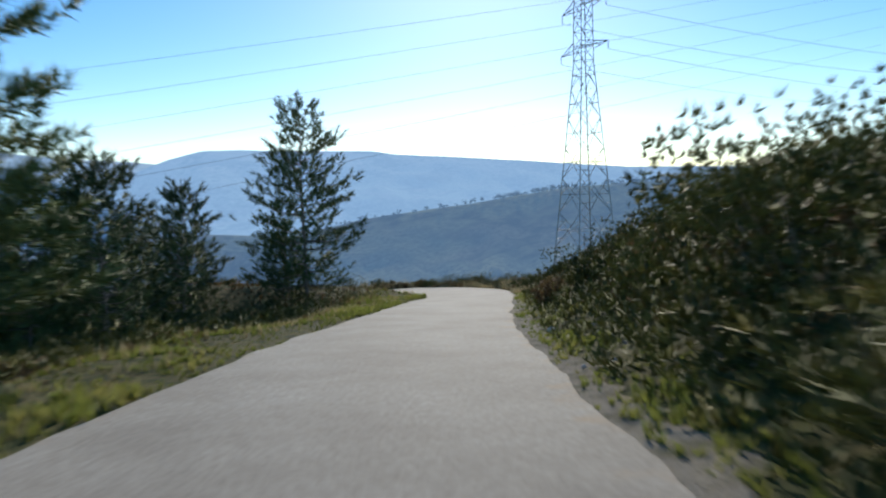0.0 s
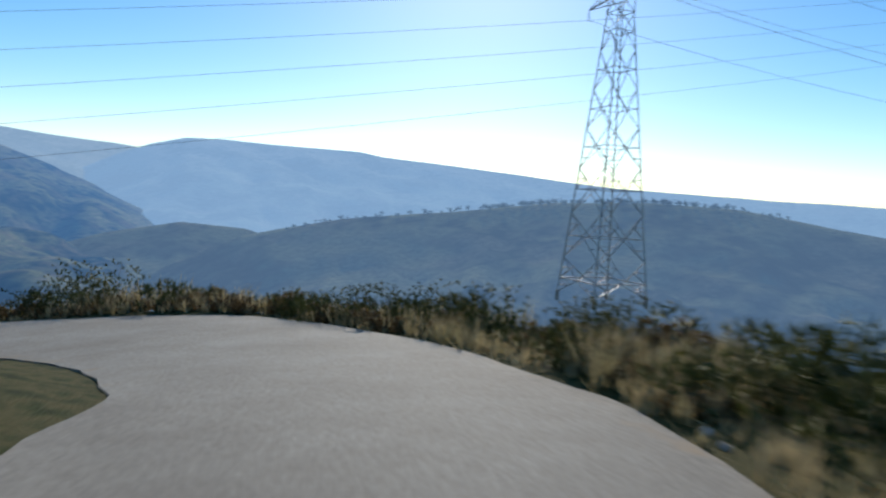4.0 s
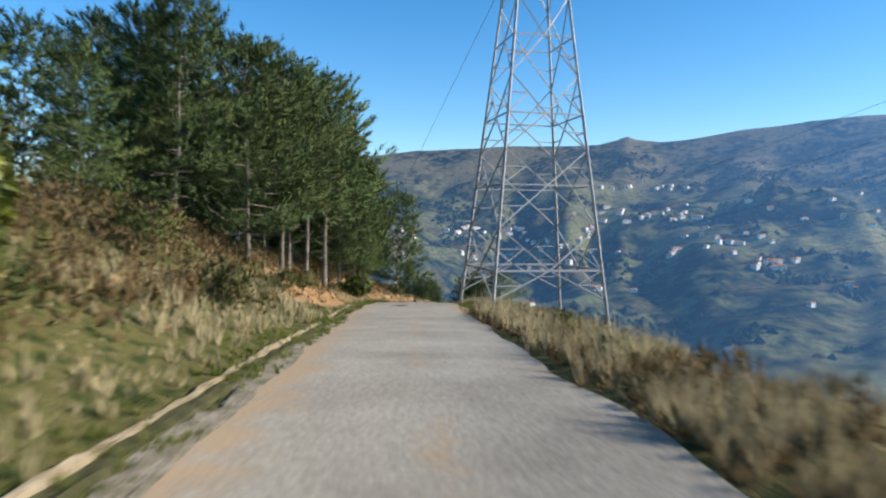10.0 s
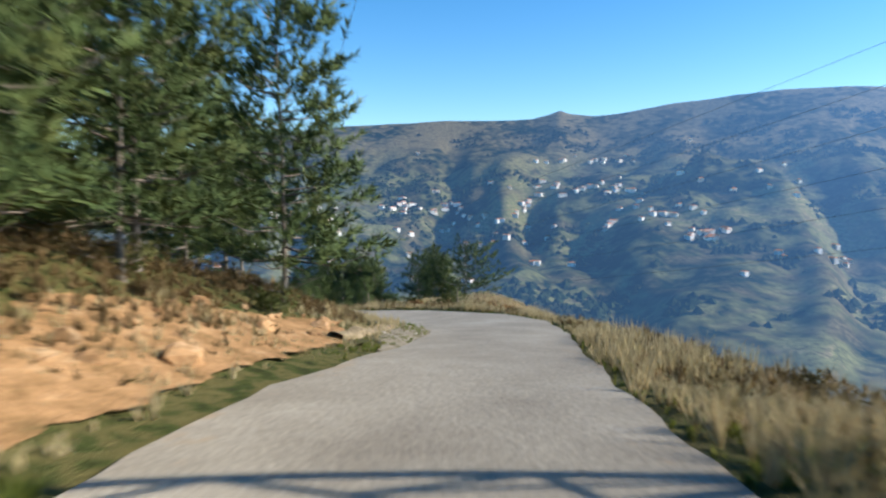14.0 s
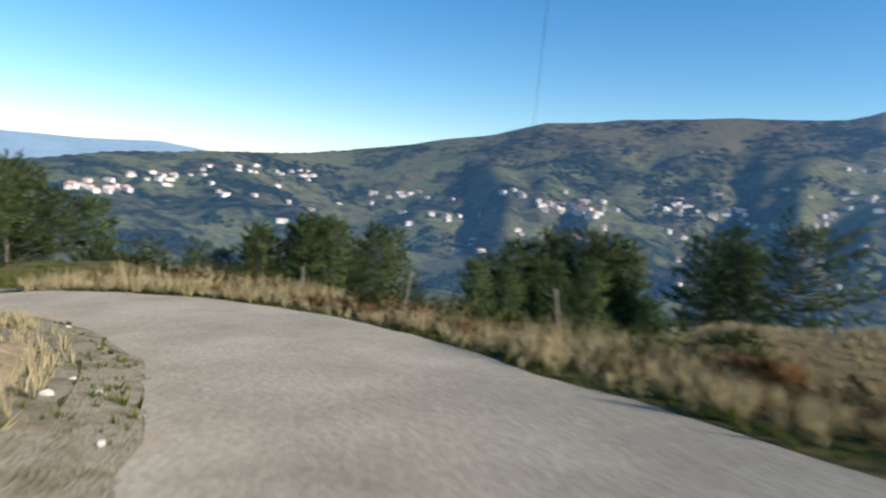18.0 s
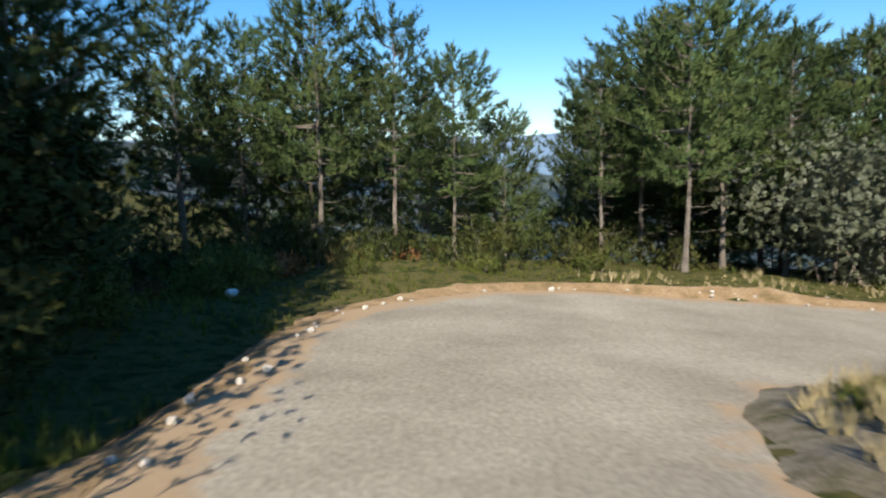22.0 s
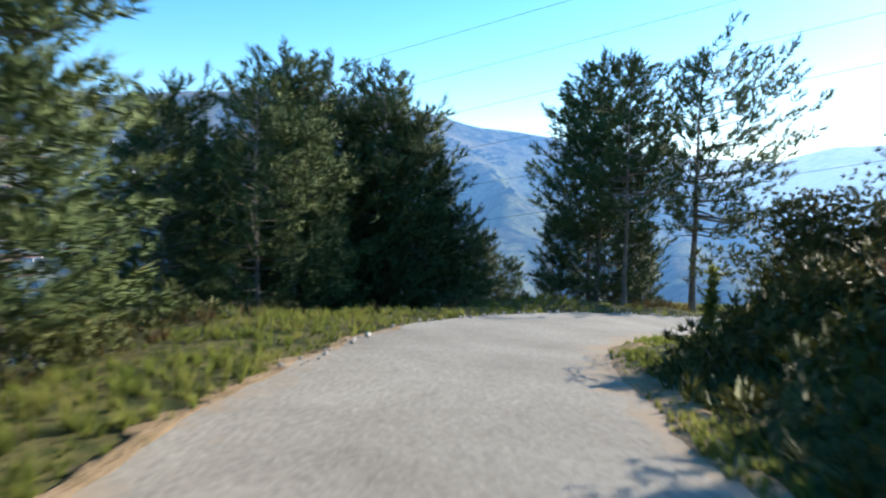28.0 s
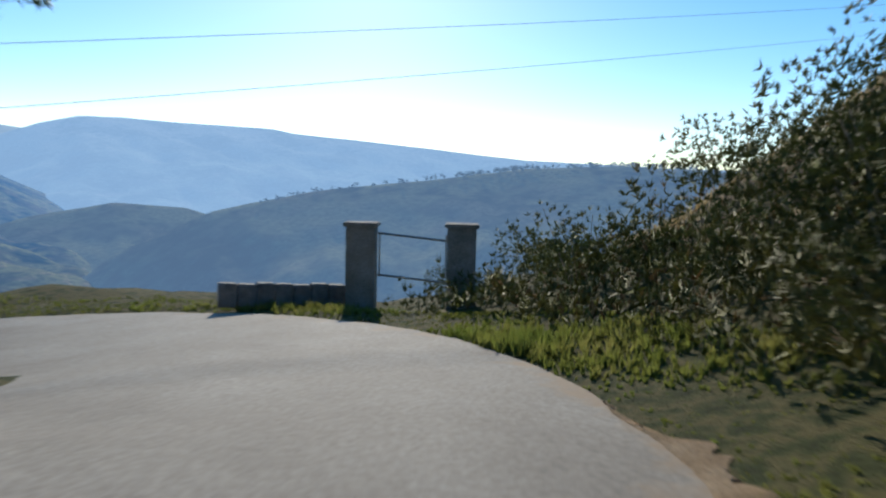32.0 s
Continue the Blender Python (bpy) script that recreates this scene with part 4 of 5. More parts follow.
# wooded bank above the straight
for row in [(-54.8, 34.0, 7.2, 4), (-59.9, 38.4, 8.0, 0), (-60.7, 41.4, 8.4, 1), (-63.1, 43.1, 9.0, 3), (-53.7, 38.8, 4.5, 2), (-57.1, 38.9, 7.5, 1), (-55.8, 40.6, 8.0, 0), (-58.2, 42.1, 8.0, 4), (-60.6, 42.7, 8.6, 3), (-66.6, 41.6, 10.0, 1), (-66.1, 43.4, 10.0, 3), (-73.2, 43.0, 9.0, 0), (-83.3, 43.0, 8.0, 4), (-64, 38, 9, 1), (-70, 39.5, 9, 0), (-62, 35, 8.5, 3)]:
    pine(*row)
for row in [(-74.6, 40.3, 8.5, 1), (-74.7, 42.0, 9.0, 3), (-81.8, 41.4, 9.0, 1), (-78.2, 43.2, 8.6, 0), (-85.2, 42.6, 9.2, 3), (-77.5, 39.5, 9.0, 4), (-80.5, 37.5, 9, 0), (-88.5, 39.5, 8.5, 1), (-92.1, 41.7, 7.5, 0), (-87.0, 36, 9, 4), (-92, 36, 9, 1), (-101.2, 41.6, 9.0, 1), (-103.0, 36.0, 9.5, 3), (-104.5, 31.5, 9.0, 0), (-103.5, 26.5, 9.5, 1), (-98, 39, 8, 4)]:
    pine(*row)
pine(-88.9, 45.2, 8.4, 4, 3)
pine(-103.2, 40.6, 9.6, 3)
pine(-148.0, 52.3, 9.5, 1)
# a dense wood closes the view beyond the second hairpin
for row in [(-103.6, 6.3, 7.5, 7), (-106.0, 5.2, 7.7, 4), (-108.0, 5.3, 8.0, 7), (-110.0, 2.6, 8.0, 0), (-112.2, 4.1, 6.9, 7), (-114.1, 0.2, 5.8, 4), (-119.1, 4.2, 6.7, 7), (-120.6, 6.8, 7.8, 0), (-123.0, 8.6, 8.2, 7), (-119.4, 2.1, 7.8, 4), (-121.3, 1.6, 8.0, 0), (-123.6, 3.7, 8.7, 7), (-125.2, 5.9, 8.9, 4), (-126.4, 8.6, 8.3, 7), (-128.1, 8.0, 8.5, 0), (-130.0, 8.6, 7.8, 7)]:
    pine(*row)
# big shrubs darken the inner bank before it
for row in [(-107.0, 29.5, 0, 1.3), (-106.4, 26.3, 70, 1.3), (-105.8, 23.2, 140, 1.25), (-105.6, 33.0, 210, 1.35), (-105.2, 20.6, 260, 0.95), (-104.4, 36.0, 20, 1.2)]:
    place(DARKOAK, *row)
for row in [(-105.6, 19.6, 7.6, 7), (-106.2, 23.5, 8.6, 7), (-104.0, 22.0, 9.5, 0), (-105.2, 27.0, 9.5, 7), (-103.0, 30.5, 10.0, 0), (-106.0, 31.5, 8.5, 7), (-101.5, 26.0, 10.0, 4)]:
    pine(*row)
for row in [(-72.7, 40.4, 7.5, 7), (-76.6, 38.9, 9.0, 0), (-80.7, 38.3, 10.0, 7), (-84.1, 38.4, 10.5, 4), (-88.5, 37.8, 10.5, 7), (-72.0, 36.5, 9.0, 4)]:
    pine(*row)
# round the second hairpin
for row in [(-104.6, 9.2, 8.4, 1), (-105.9, 6.7, 8.7, 1), (-108.7, 9.6, 8.2, 3), (-111.0, 8.1, 8.0, 1), (-113.0, 6.1, 7.7, 3), (-115.2, 4.3, 5.9, 2), (-117.3, 9.9, 6.2, 1), (-119.1, 8.3, 7.9, 3), (-118.9, 12.2, 7.4, 3), (-120.3, 11.6, 7.5, 1), (-122.5, 11.0, 6.9, 1), (-126.8, 13.4, 7.4, 3), (-129.2, 13.6, 7.2, 1), (-131.4, 13.0, 7.2, 0), (-131.8, 14.5, 5.9, 3), (-136.0, 13.2, 7.0, 2), (-102, 13, 7.9, 4), (-108, 3, 7.9, 1), (-121, 5, 7.9, 0), (-126, 8, 7.9, 4)]:
    pine(*row)
# left of the last leg
for row in [(-142.6, 21.5, 5.6, 7), (-144.4, 24.6, 6.4, 7), (-142.4, 27.2, 6.6, 4), (-145.0, 31.0, 6.6, 7), (-139.6, 20.6, 4.6, 4), (-157.4, 40.0, 8.6, 7), (-158.4, 44.6, 9.0, 7)]:
    pine(*row)
for row in [(-135.3, 14.7, 3.8, 2), (-136.7, 16.0, 3.6, 2), (-138.0, 17.3, 3.3, 4), (-140.9, 23.2, 5.8, 4), (-138.4, 24.0, 5.6, 2), (-140.6, 25.8, 6.4, 4), (-139.8, 26.8, 6.6, 0), (-141.0, 28.4, 6.6, 3), (-143.2, 30.4, 6.4, 0), (-143, 26, 6, 0), (-146, 28, 6, 4), (-152.8, 40.6, 6.4, 2), (-154.4, 41.5, 8.6, 0), (-156.0, 38.1, 8.8, 4), (-156.7, 45.2, 9.4, 2), (-155.6, 46.5, 9.8, 0), (-153.3, 46.0, 7.0, 4), (-160, 42, 9, 1)]:
    pine(*row)
for row in [(-154.3, 41.1, 9.6, 7), (-155.1, 43.6, 10.4, 7), (-154.2, 45.4, 9.8, 7), (-154.4, 47.0, 8.6, 4), (-151.6, 38.6, 7.2, 7), (-152.4, 36.3, 6.8, 7), (-128.2, 13.6, 7.0, 3), (-150.1, 56.9, 4.2, 2), (-151.0, 59.0, 4.8, 4), (-153.6, 60.3, 6.6, 7), (-154.4, 48.6, 5.0, 4), (-155.9, 52.9, 4.7, 7), (-152.6, 54.6, 5.0, 2)]:
    pine(*row)
for row in [(-152.9, 48.4, 4.6, 2), (-157.2, 54.4, 5.0, 2), (-157.4, 56.9, 3.8, 2), (-150.4, 54.2, 11.0, 7), (-151.2, 55.0, 10.4, 3), (-135.1, 41.6, 3.6, 2), (-131.7, 44.4, 3.6, 2), (-134.0, 48.9, 3.8, 4), (-128.5, 41.5, 3.2, 2), (-126.5, 46.5, 3.4, 4)]:
    pine(*row)
place(PINES[5], -147.6, 57.6, 0, 1.05, 0.1)
sapling = pine(-134.0, 22.5, 3.2, 1)
tagged(sapling, "slender young pine with a bare pale stem", "tree")
place(BIGOAK, -26.9, 44.2, 0, 1.05)
place(BIGOAK, -23.6, 42.8, 80, 0.95)
for row in [(-74.3, 39.7, 50, 1.0), (-21.0, 43.0, 30, 1.1), (-50.5, 36.5, 200, 1.1)]:
    place(DARKOAK, *row)
for row in [(-122.8, 12.7, 30, 1.45), (-124.2, 12.6, 140, 1.25), (-106.2, 22.6, 60, 1.1), (-106.4, 25.0, 300, 1.3)]:
    place(OAK if row[0] < -115 else DARKOAK, *row)
place(SILVER, -133.2, 19.2, 0, 1.4)
place(LAUREL, -41.3, 43.6, 0, 1.2)
place(LAUREL, -70.8, 44.0, 90, 1.15)


def scatter(kinds, s0, s1, lat0, lat1, count, small, large):
    """Plants strewn beside the road between s0 and s1 seconds of the drive, lat metres beyond the asphalt (negative: left)."""
    for k in range(count):
        s = s0 + (s1 - s0) * (k + rng.uniform(0, 1)) / count
        u = lat0 + (lat1 - lat0) * rng.uniform(0, 1)
        i = int(np.clip((2 * s + 4) * 8, 0, len(rx) - 1))
        lateral = u + wr[i] if u > 0 else u - wl[i]
        x, y = at(s, lateral)
        if ground_at(x, y)[1] < 0.35:
            continue
        place(kinds[rng.randint(len(kinds))], x, y, rng.uniform(0, 360), rng.uniform(small, large))


scatter(TALL, -1.5, 3.9, 2.6, 7.5, 16, 0.5, 0.9)
for x, y, turn, size in ((6.7, 10.4, 30, 1.05), (6.2, 12.2, 150, 0.85), (7.6, 8.8, 260, 1.1), (3.1, 49.2, 0, 0.5), (4.1, 48.6, 120, 0.55), (2.1, 49.9, 240, 0.45)):
    place(TALL[2], x, y, turn, size)
scatter(TALL, 0.2, 1.3, 2.0, 3.4, 3, 0.9, 1.25)
scatter(BROOM + HEATH, -1.5, 4.2, 0.9, 4.5, 37, 0.7, 1.3)
scatter(HEATH + BROOM, -1.5, 3.6, -2.6, -8.0, 16, 0.6, 1.2)
scatter(TALL, 0.5, 3.2, -4.5, -9.0, 4, 0.4, 0.7)
scatter(BROOM + HEATH, 3.8, 6.5, 0.8, 3.0, 27, 0.7, 1.2)
scatter(TALL, 3.6, 5.6, 0.9, 2.4, 7, 0.4, 0.65)
scatter(BROOM + HEATH, 4.6, 7.0, 0.5, 1.9, 27, 0.55, 0.95)
for x, y, turn, size in ((-5.2, 54.9, 0, 0.8), (-6.9, 55.2, 90, 0.7), (-4.0, 53.8, 200, 0.8), (-8.6, 55.6, 20, 0.5)):
    place(TALL[0], x, y, turn, size)
scatter(HEATH + BROOM, 6.3, 12.2, 1.6, 5.0, 13, 0.5, 1.0)
scatter(BROOM + HEATH, 8.2, 12.2, 0.5, 1.5, 16, 0.35, 0.6)
scatter(HEATH + BROOM, 6.8, 14.4, -1.6, -8.0, 45, 0.6, 1.3)
scatter(TALL, 6.8, 13.0, -3.0, -8.0, 7, 0.4, 0.8)
scatter(HEATH + BROOM, 14.6, 17.0, -2.2, -6.0, 6, 0.5, 1.0)
scatter(BROOM + HEATH, 13.6, 16.5, 2.2, 6.0, 6, 0.5, 0.9)
scatter(BROOM, 18.6, 20.6, 1.6, 4.0, 7, 0.8, 1.5)
scatter([BRACKEN], 17.8, 21.2, 1.4, 4.2, 30, 0.5, 1.0)
scatter(GORSE, 22.3, 23.9, -3.4, -6.0, 16, 0.7, 1.2)
scatter(GORSE, 23.4, 24.8, -2.6, -4.2, 10, 0.35, 0.6)
scatter([BRACKEN], 19.3, 20.9, 0.7, 2.0, 26, 0.35, 0.6)
scatter(TALL, 21.2, 23.2, -1.8, -3.6, 7, 0.6, 1.0)
scatter(TALL, 22.4, 25.0, -4.6, -9.0, 9, 0.5, 0.95)
scatter(BROOM, 22.0, 25.0, -3.8, -7.0, 13, 0.9, 1.4)
scatter(BROOM + HEATH, 19.2, 22.2, -2.0, -5.5, 12, 0.9, 1.4)
scatter([BRACKEN, HEATH[0]], 23.2, 24.4, -3.4, -6.0, 10, 0.7, 1.1)
scatter(TALL, 26.2, 28.6, 0.8, 1.6, 9, 0.3, 0.45)
for x, y, turn, size in ((-138.6, 42.3, 20, 0.5), (-137.6, 39.8, 140, 0.55), (-138.0, 44.6, 250, 0.45)):
    place(DARKOAK, x, y, turn, size)
scatter(TALL, 26.5, 29.6, 3.0, 6.5, 7, 0.6, 1.0)
scatter(BROOM + HEATH, 25.0, 29.6, 0.9, 3.5, 18, 0.7, 1.2)
scatter(TALL, 29.8, 32.6, 3.2, 7.0, 9, 0.6, 1.05)
scatter(BROOM, 29.4, 31.8, 2.4, 4.0, 8, 0.7, 1.1)
scatter(BROOM + HEATH, 26.5, 30.0, -2.2, -5.5, 12, 0.6, 1.1)
scatter(TALL, 28.6, 30.2, -3.0, -6.0, 4, 0.4, 0.7)
scatter([LAUREL], 26.2, 27.4, -1.8, -3.0, 3, 0.5, 0.8)
scatter(BROOM, 20.4, 22.4, -1.6, -4.0, 7, 0.8, 1.3)


for x, y, turn, size in ((-134.7, 56.0, 0, 0.95), (-133.5, 57.4, 130, 1.0), (-136.9, 53.8, 40, 0.65), (-137.4, 51.6, 200, 0.85), (-138.0, 49.4, 300, 0.8), (-138.8, 42.4, 110, 0.7), (-138.6, 40.3, 220, 0.8), (-138.0, 46.6, 260, 0.7)):
    place(TALL[1], x, y, turn, size)


def fill(kinds, x0, x1, y0, y1, count, small, large, clear):
    """Plants strewn over a stretch of slope, clear of the road."""
    for _ in range(count):
        x, y = rng.uniform(x0, x1), rng.uniform(y0, y1)
        if ground_at(x, y)[1] > clear:
            place(kinds[rng.randint(len(kinds))], x, y, rng.uniform(0, 360), rng.uniform(small, large))


fill(TALL + [BROOM[0]], -136.6, -131.5, 54, 74, 20, 0.6, 1.1, 1.6)       # bank above the gate
fill([PINES[6]], -170, -141, 8, 40, 20, 0.7, 1.3, 4.0)                   # woods below the last leg
fill([PINES[6]], -175, -155, 38, 66, 20, 0.7, 1.2, 4.0)
fill([PINES[6], PINES[6], BROOM[0]], -138, -98, -14, 9, 34, 0.8, 1.5, 4.0)   # woods behind the second hairpin
fill([PINES[6]], -16, -6, 14, 40, 8, 0.6, 1.0, 2.5)
fill([PINES[0], PINES[4]], -98, -64, 18, 35, 16, 0.85, 1.05, 6.0)      # deeper in the wood above the straight

# ---- verges: grass, soil, stones ----
def tufts(name, label, material, zones, seed, wide=0.012):
    """Grass in tufts beside the road. zones: s0, s1, near, far (metres beyond the asphalt, negative left), tufts a metre, length."""
    r = np.random.RandomState(seed)
    cen, lns = [], []
    for s0, s1, a, b, per, length in zones:
        n = int((s1 - s0) * 7.5 * per)
        s = r.uniform(s0, s1, n)
        u = a + (b - a) * r.uniform(0, 1, n) ** 1.3
        i = np.clip(((2 * s + 4) * 8).astype(int), 0, len(rx) - 1)
        lat = np.where(u > 0, u + wr[i], u - wl[i])
        x, y = rx[i] + ty[i] * lat + r.normal(0, 0.12, n), ry[i] - tx[i] * lat + r.normal(0, 0.12, n)
        z, out = land(x, y)
        ok = out > 0.02
        cen.append(np.stack([x, y, z - 0.03], 1)[ok])
        patch = 0.65 + 0.5 * np.clip(fbm(x, y, 1.6, 2), -1, 1)
        lns.append((length * patch * r.uniform(0.6, 1.2, n))[ok])
    cen, lns = np.concatenate(cen), np.concatenate(lns)
    ways = np.tile((0.0, 0.0, 1.9), (len(cen), 1)) + r.normal(0, 0.25, (len(cen), 3))
    ob = part(name, blades(cen, ways, lns, np.full(len(cen), wide), r, 0.42, 11), material)
    return tagged(ob, label, "grass", kind="stuff")


tufts("dry_grass", "tall dry golden grass along the verges", M_GRASS, [
    (4.2, 12.4, 0.25, 2.4, 46, 0.8), (12.4, 14.2, 0.9, 4.0, 26, 0.4), (14.2, 21.8, 0.2, 2.6, 44, 0.58), (6.6, 12.4, -0.9, -3.2, 36, 0.50), (16.0, 21.5, -0.8, -3.0, 26, 0.40), (12.0, 16, -0.5, -3.2, 26, 0.36), (20.4, 22, -0.4, -2.2, 30, 0.3),
    (7.0, 14.0, -3.2, -9.0, 20, 0.5), (24.6, 27.0, -0.5, -2.4, 22, 0.45), (25.6, 26.6, -1.2, -2.0, 16, 0.7), (-2, 4.5, -0.8, -3.5, 18, 0.4), (22.8, 24.6, 0.4, 3.0, 20, 0.4), (14.0, 22, 2.6, 9, 20, 0.5), (5, 14, 2.6, 8, 24, 0.5)], 61)
tufts("green_grass", "short green and olive grass beside the road", M_GREEN, [
    (-2, 4.5, -0.05, -3.0, 100, 0.3), (-2, 4.4, 0.1, 1.4, 40, 0.24), (6.6, 14.5, -0.02, -1.1, 50, 0.2), (21.6, 25.4, -0.5, -4.5, 60, 0.24), (12.6, 15.0, 0.3, 3.0, 30, 0.25),
    (25.4, 31.5, -0.05, -2.6, 56, 0.3), (25.2, 29, 0.05, 0.5, 40, 0.18), (21.6, 25.2, 0.8, 3.0, 50, 0.25), (28.4, 34.0, 0.15, 2.4, 140, 0.27), (34, 38, 0.2, 2.6, 60, 0.2), (31.0, 36.5, 0.1, 2.5, 34, 0.16), (14.5, 21.5, 0.05, 0.5, 18, 0.14), (31.3, 36, -0.1, -3, 20, 0.2), (15.4, 21, -0.1, -1.4, 34, 0.14)], 62, 0.013)


tufts("scrub", "low olive and brown scrub covering the slopes", M_HEATH, [
    (-2, 4.5, -1.6, -12, 24, 0.35), (4.5, 14.5, 1.6, 9, 24, 0.35), (6.5, 14.5, -2.0, -12, 46, 0.45), (14.5, 22, -2.0, -9, 30, 0.4), (14.5, 22, 2.0, 10, 28, 0.4), (25, 28.5, 0.6, 4, 30, 0.35), (25.5, 33, -2.4, -11, 34, 0.42)], 63, 0.022)


def thicket(name, label, material, zones, seed, leaf=0.15, per=6):
    """Dense scrub over a bank: lumpy mounds of small leaves. zones: s0, s1, near, far (negative left), height, tufts a square metre."""
    r = np.random.RandomState(seed)
    cen, mid = [], []
    for s0, s1, a, b, height, dense in zones:
        n = int((s1 - s0) * 7.0 * abs(b - a) * dense)
        s = r.uniform(s0, s1, n)
        u = a + (b - a) * r.uniform(0, 1, n)
        i = np.clip(((2 * s + 4) * 8).astype(int), 0, len(rx) - 1)
        lat = np.where(u > 0, u + wr[i], u - wl[i])
        x, y = rx[i] + ty[i] * lat + r.normal(0, 0.15, n), ry[i] - tx[i] * lat + r.normal(0, 0.15, n)
        z, out = land(x, y)
        lump = np.clip(0.55 + 0.42 * fbm(x, y, 0.62, 2) + 0.22 * fbm(x + 9, y, 2.1, 2), 0.06, 1.4)
        rim = np.clip((np.abs(u) - min(abs(a), abs(b)) + 0.25) / 1.6, 0.25, 1)
        h = height * lump * rim
        ok = (out > min(abs(a), abs(b)) * 0.8)
        up = h * r.uniform(0.15, 1.0, n) ** 0.6
        cen.append(np.stack([x, y, z + up], 1)[ok])
        lean = 0.25
        mid.append(np.stack([x - lean * r.normal(0, 1, n), y - lean * r.normal(0, 1, n), z + up - 0.45], 1)[ok])
    cen, mid = np.concatenate(cen), np.concatenate(mid)
    ways = (cen - mid) * 1.3 + np.array((0, 0, 0.5)) + r.normal(0, 0.2, cen.shape)
    size = leaf * r.uniform(0.7, 1.4, len(cen))
    lv, _, lf = blades(cen, ways, size * 1.25, size * 0.11, r, 0.6, per)
    return tagged(foliage(name, lv, lf, np.repeat(mid, per, 0), material, None), label, "scrub", kind="stuff")


thicket("thicket", "dense dark green broom and bramble scrub on the banks", M_BUSH, [
    (-1.5, 4.3, 1.2, 8.5, 1.25, 46), (-1.5, 4.3, 0.55, 2.4, 0.55, 40), (-1.5, 4.2, -2.4, -8, 0.8, 26), (25.6, 29.6, 0.35, 6.5, 0.95, 46), (29.3, 34.2, 1.3, 8.0, 1.5, 46), (21.6, 25.0, -3.6, -9.0, 1.3, 34),
    (20.6, 22.2, -1.2, -5.0, 1.3, 40), (25.4, 29.8, -2.6, -7.5, 1.0, 30), (4.0, 6.6, 0.7, 3.2, 0.8, 34)], 64)
thicket("thicket", "brown and olive heather scrub on the wooded bank", M_HEATH, [
    (6.8, 12.2, -1.9, -8.0, 0.8, 34), (11.6, 15.6, -1.2, -3.6, 0.4, 9), (12.2, 16.0, -3.4, -8.0, 0.8, 30), (-1.5, 4.3, 1.6, 8.5, 1.1, 16), (16.2, 20.6, -2.0, -7, 0.6, 20), (12.5, 21.5, 2.2, 6.0, 0.5, 14), (6.2, 12.6, 0.05, 2.4, 0.5, 44), (13.6, 21.4, 0.5, 2.6, 0.4, 24), (29.6, 34.0, 1.8, 8.0, 1.2, 12)], 65)


# dry meadow on the spur
SX, SY = np.arange(-136, -112, 0.6), np.arange(40, 86, 0.6)
sx0, sy0 = np.meshgrid(SX, SY)
sz0, so0 = land(sx0.ravel(), sy0.ravel())
ray = np.hypot((sx0.ravel() + 124.5) / 8.5, (sy0.ravel() - 60) / 17) + 0.12 * fbm(sx0.ravel(), sy0.ravel(), 3.0, 3)
sz0 = sz0 + 0.05 - 0.5 * np.clip((ray - 0.9) * 3, 0, 1)
meadow = part("meadow", grid_mesh(len(SX), len(SY), np.stack([sx0.ravel(), sy0.ravel(), sz0], 1), lambda q: (ray[q] < 1.2).all(1) & (so0[q] > 3).all(1)), M_STRAW, smooth=True)
tagged(meadow, "dry brown grass slope on the spur", "meadow", kind="structure")
mr0 = np.random.RandomState(77)
mxy = mr0.uniform((-133, 45), (-115, 78), (5200, 2))
mz0, mo0 = land(mxy[:, 0], mxy[:, 1])
good = (np.hypot((mxy[:, 0] + 124.5) / 8.5, (mxy[:, 1] - 60) / 17) < 1.05) & (mo0 > 2.5)
feet0 = np.stack([mxy[:, 0], mxy[:, 1], mz0], 1)[good]
spur_grass = part("dry_grass", blades(feet0, np.tile((0.0, 0.0, 1.6), (len(feet0), 1)), np.full(len(feet0), 0.38), np.full(len(feet0), 0.02), mr0, 0.5, 7), M_GRASS)
tagged(spur_grass, "dry grass on the spur", "grass", kind="stuff")


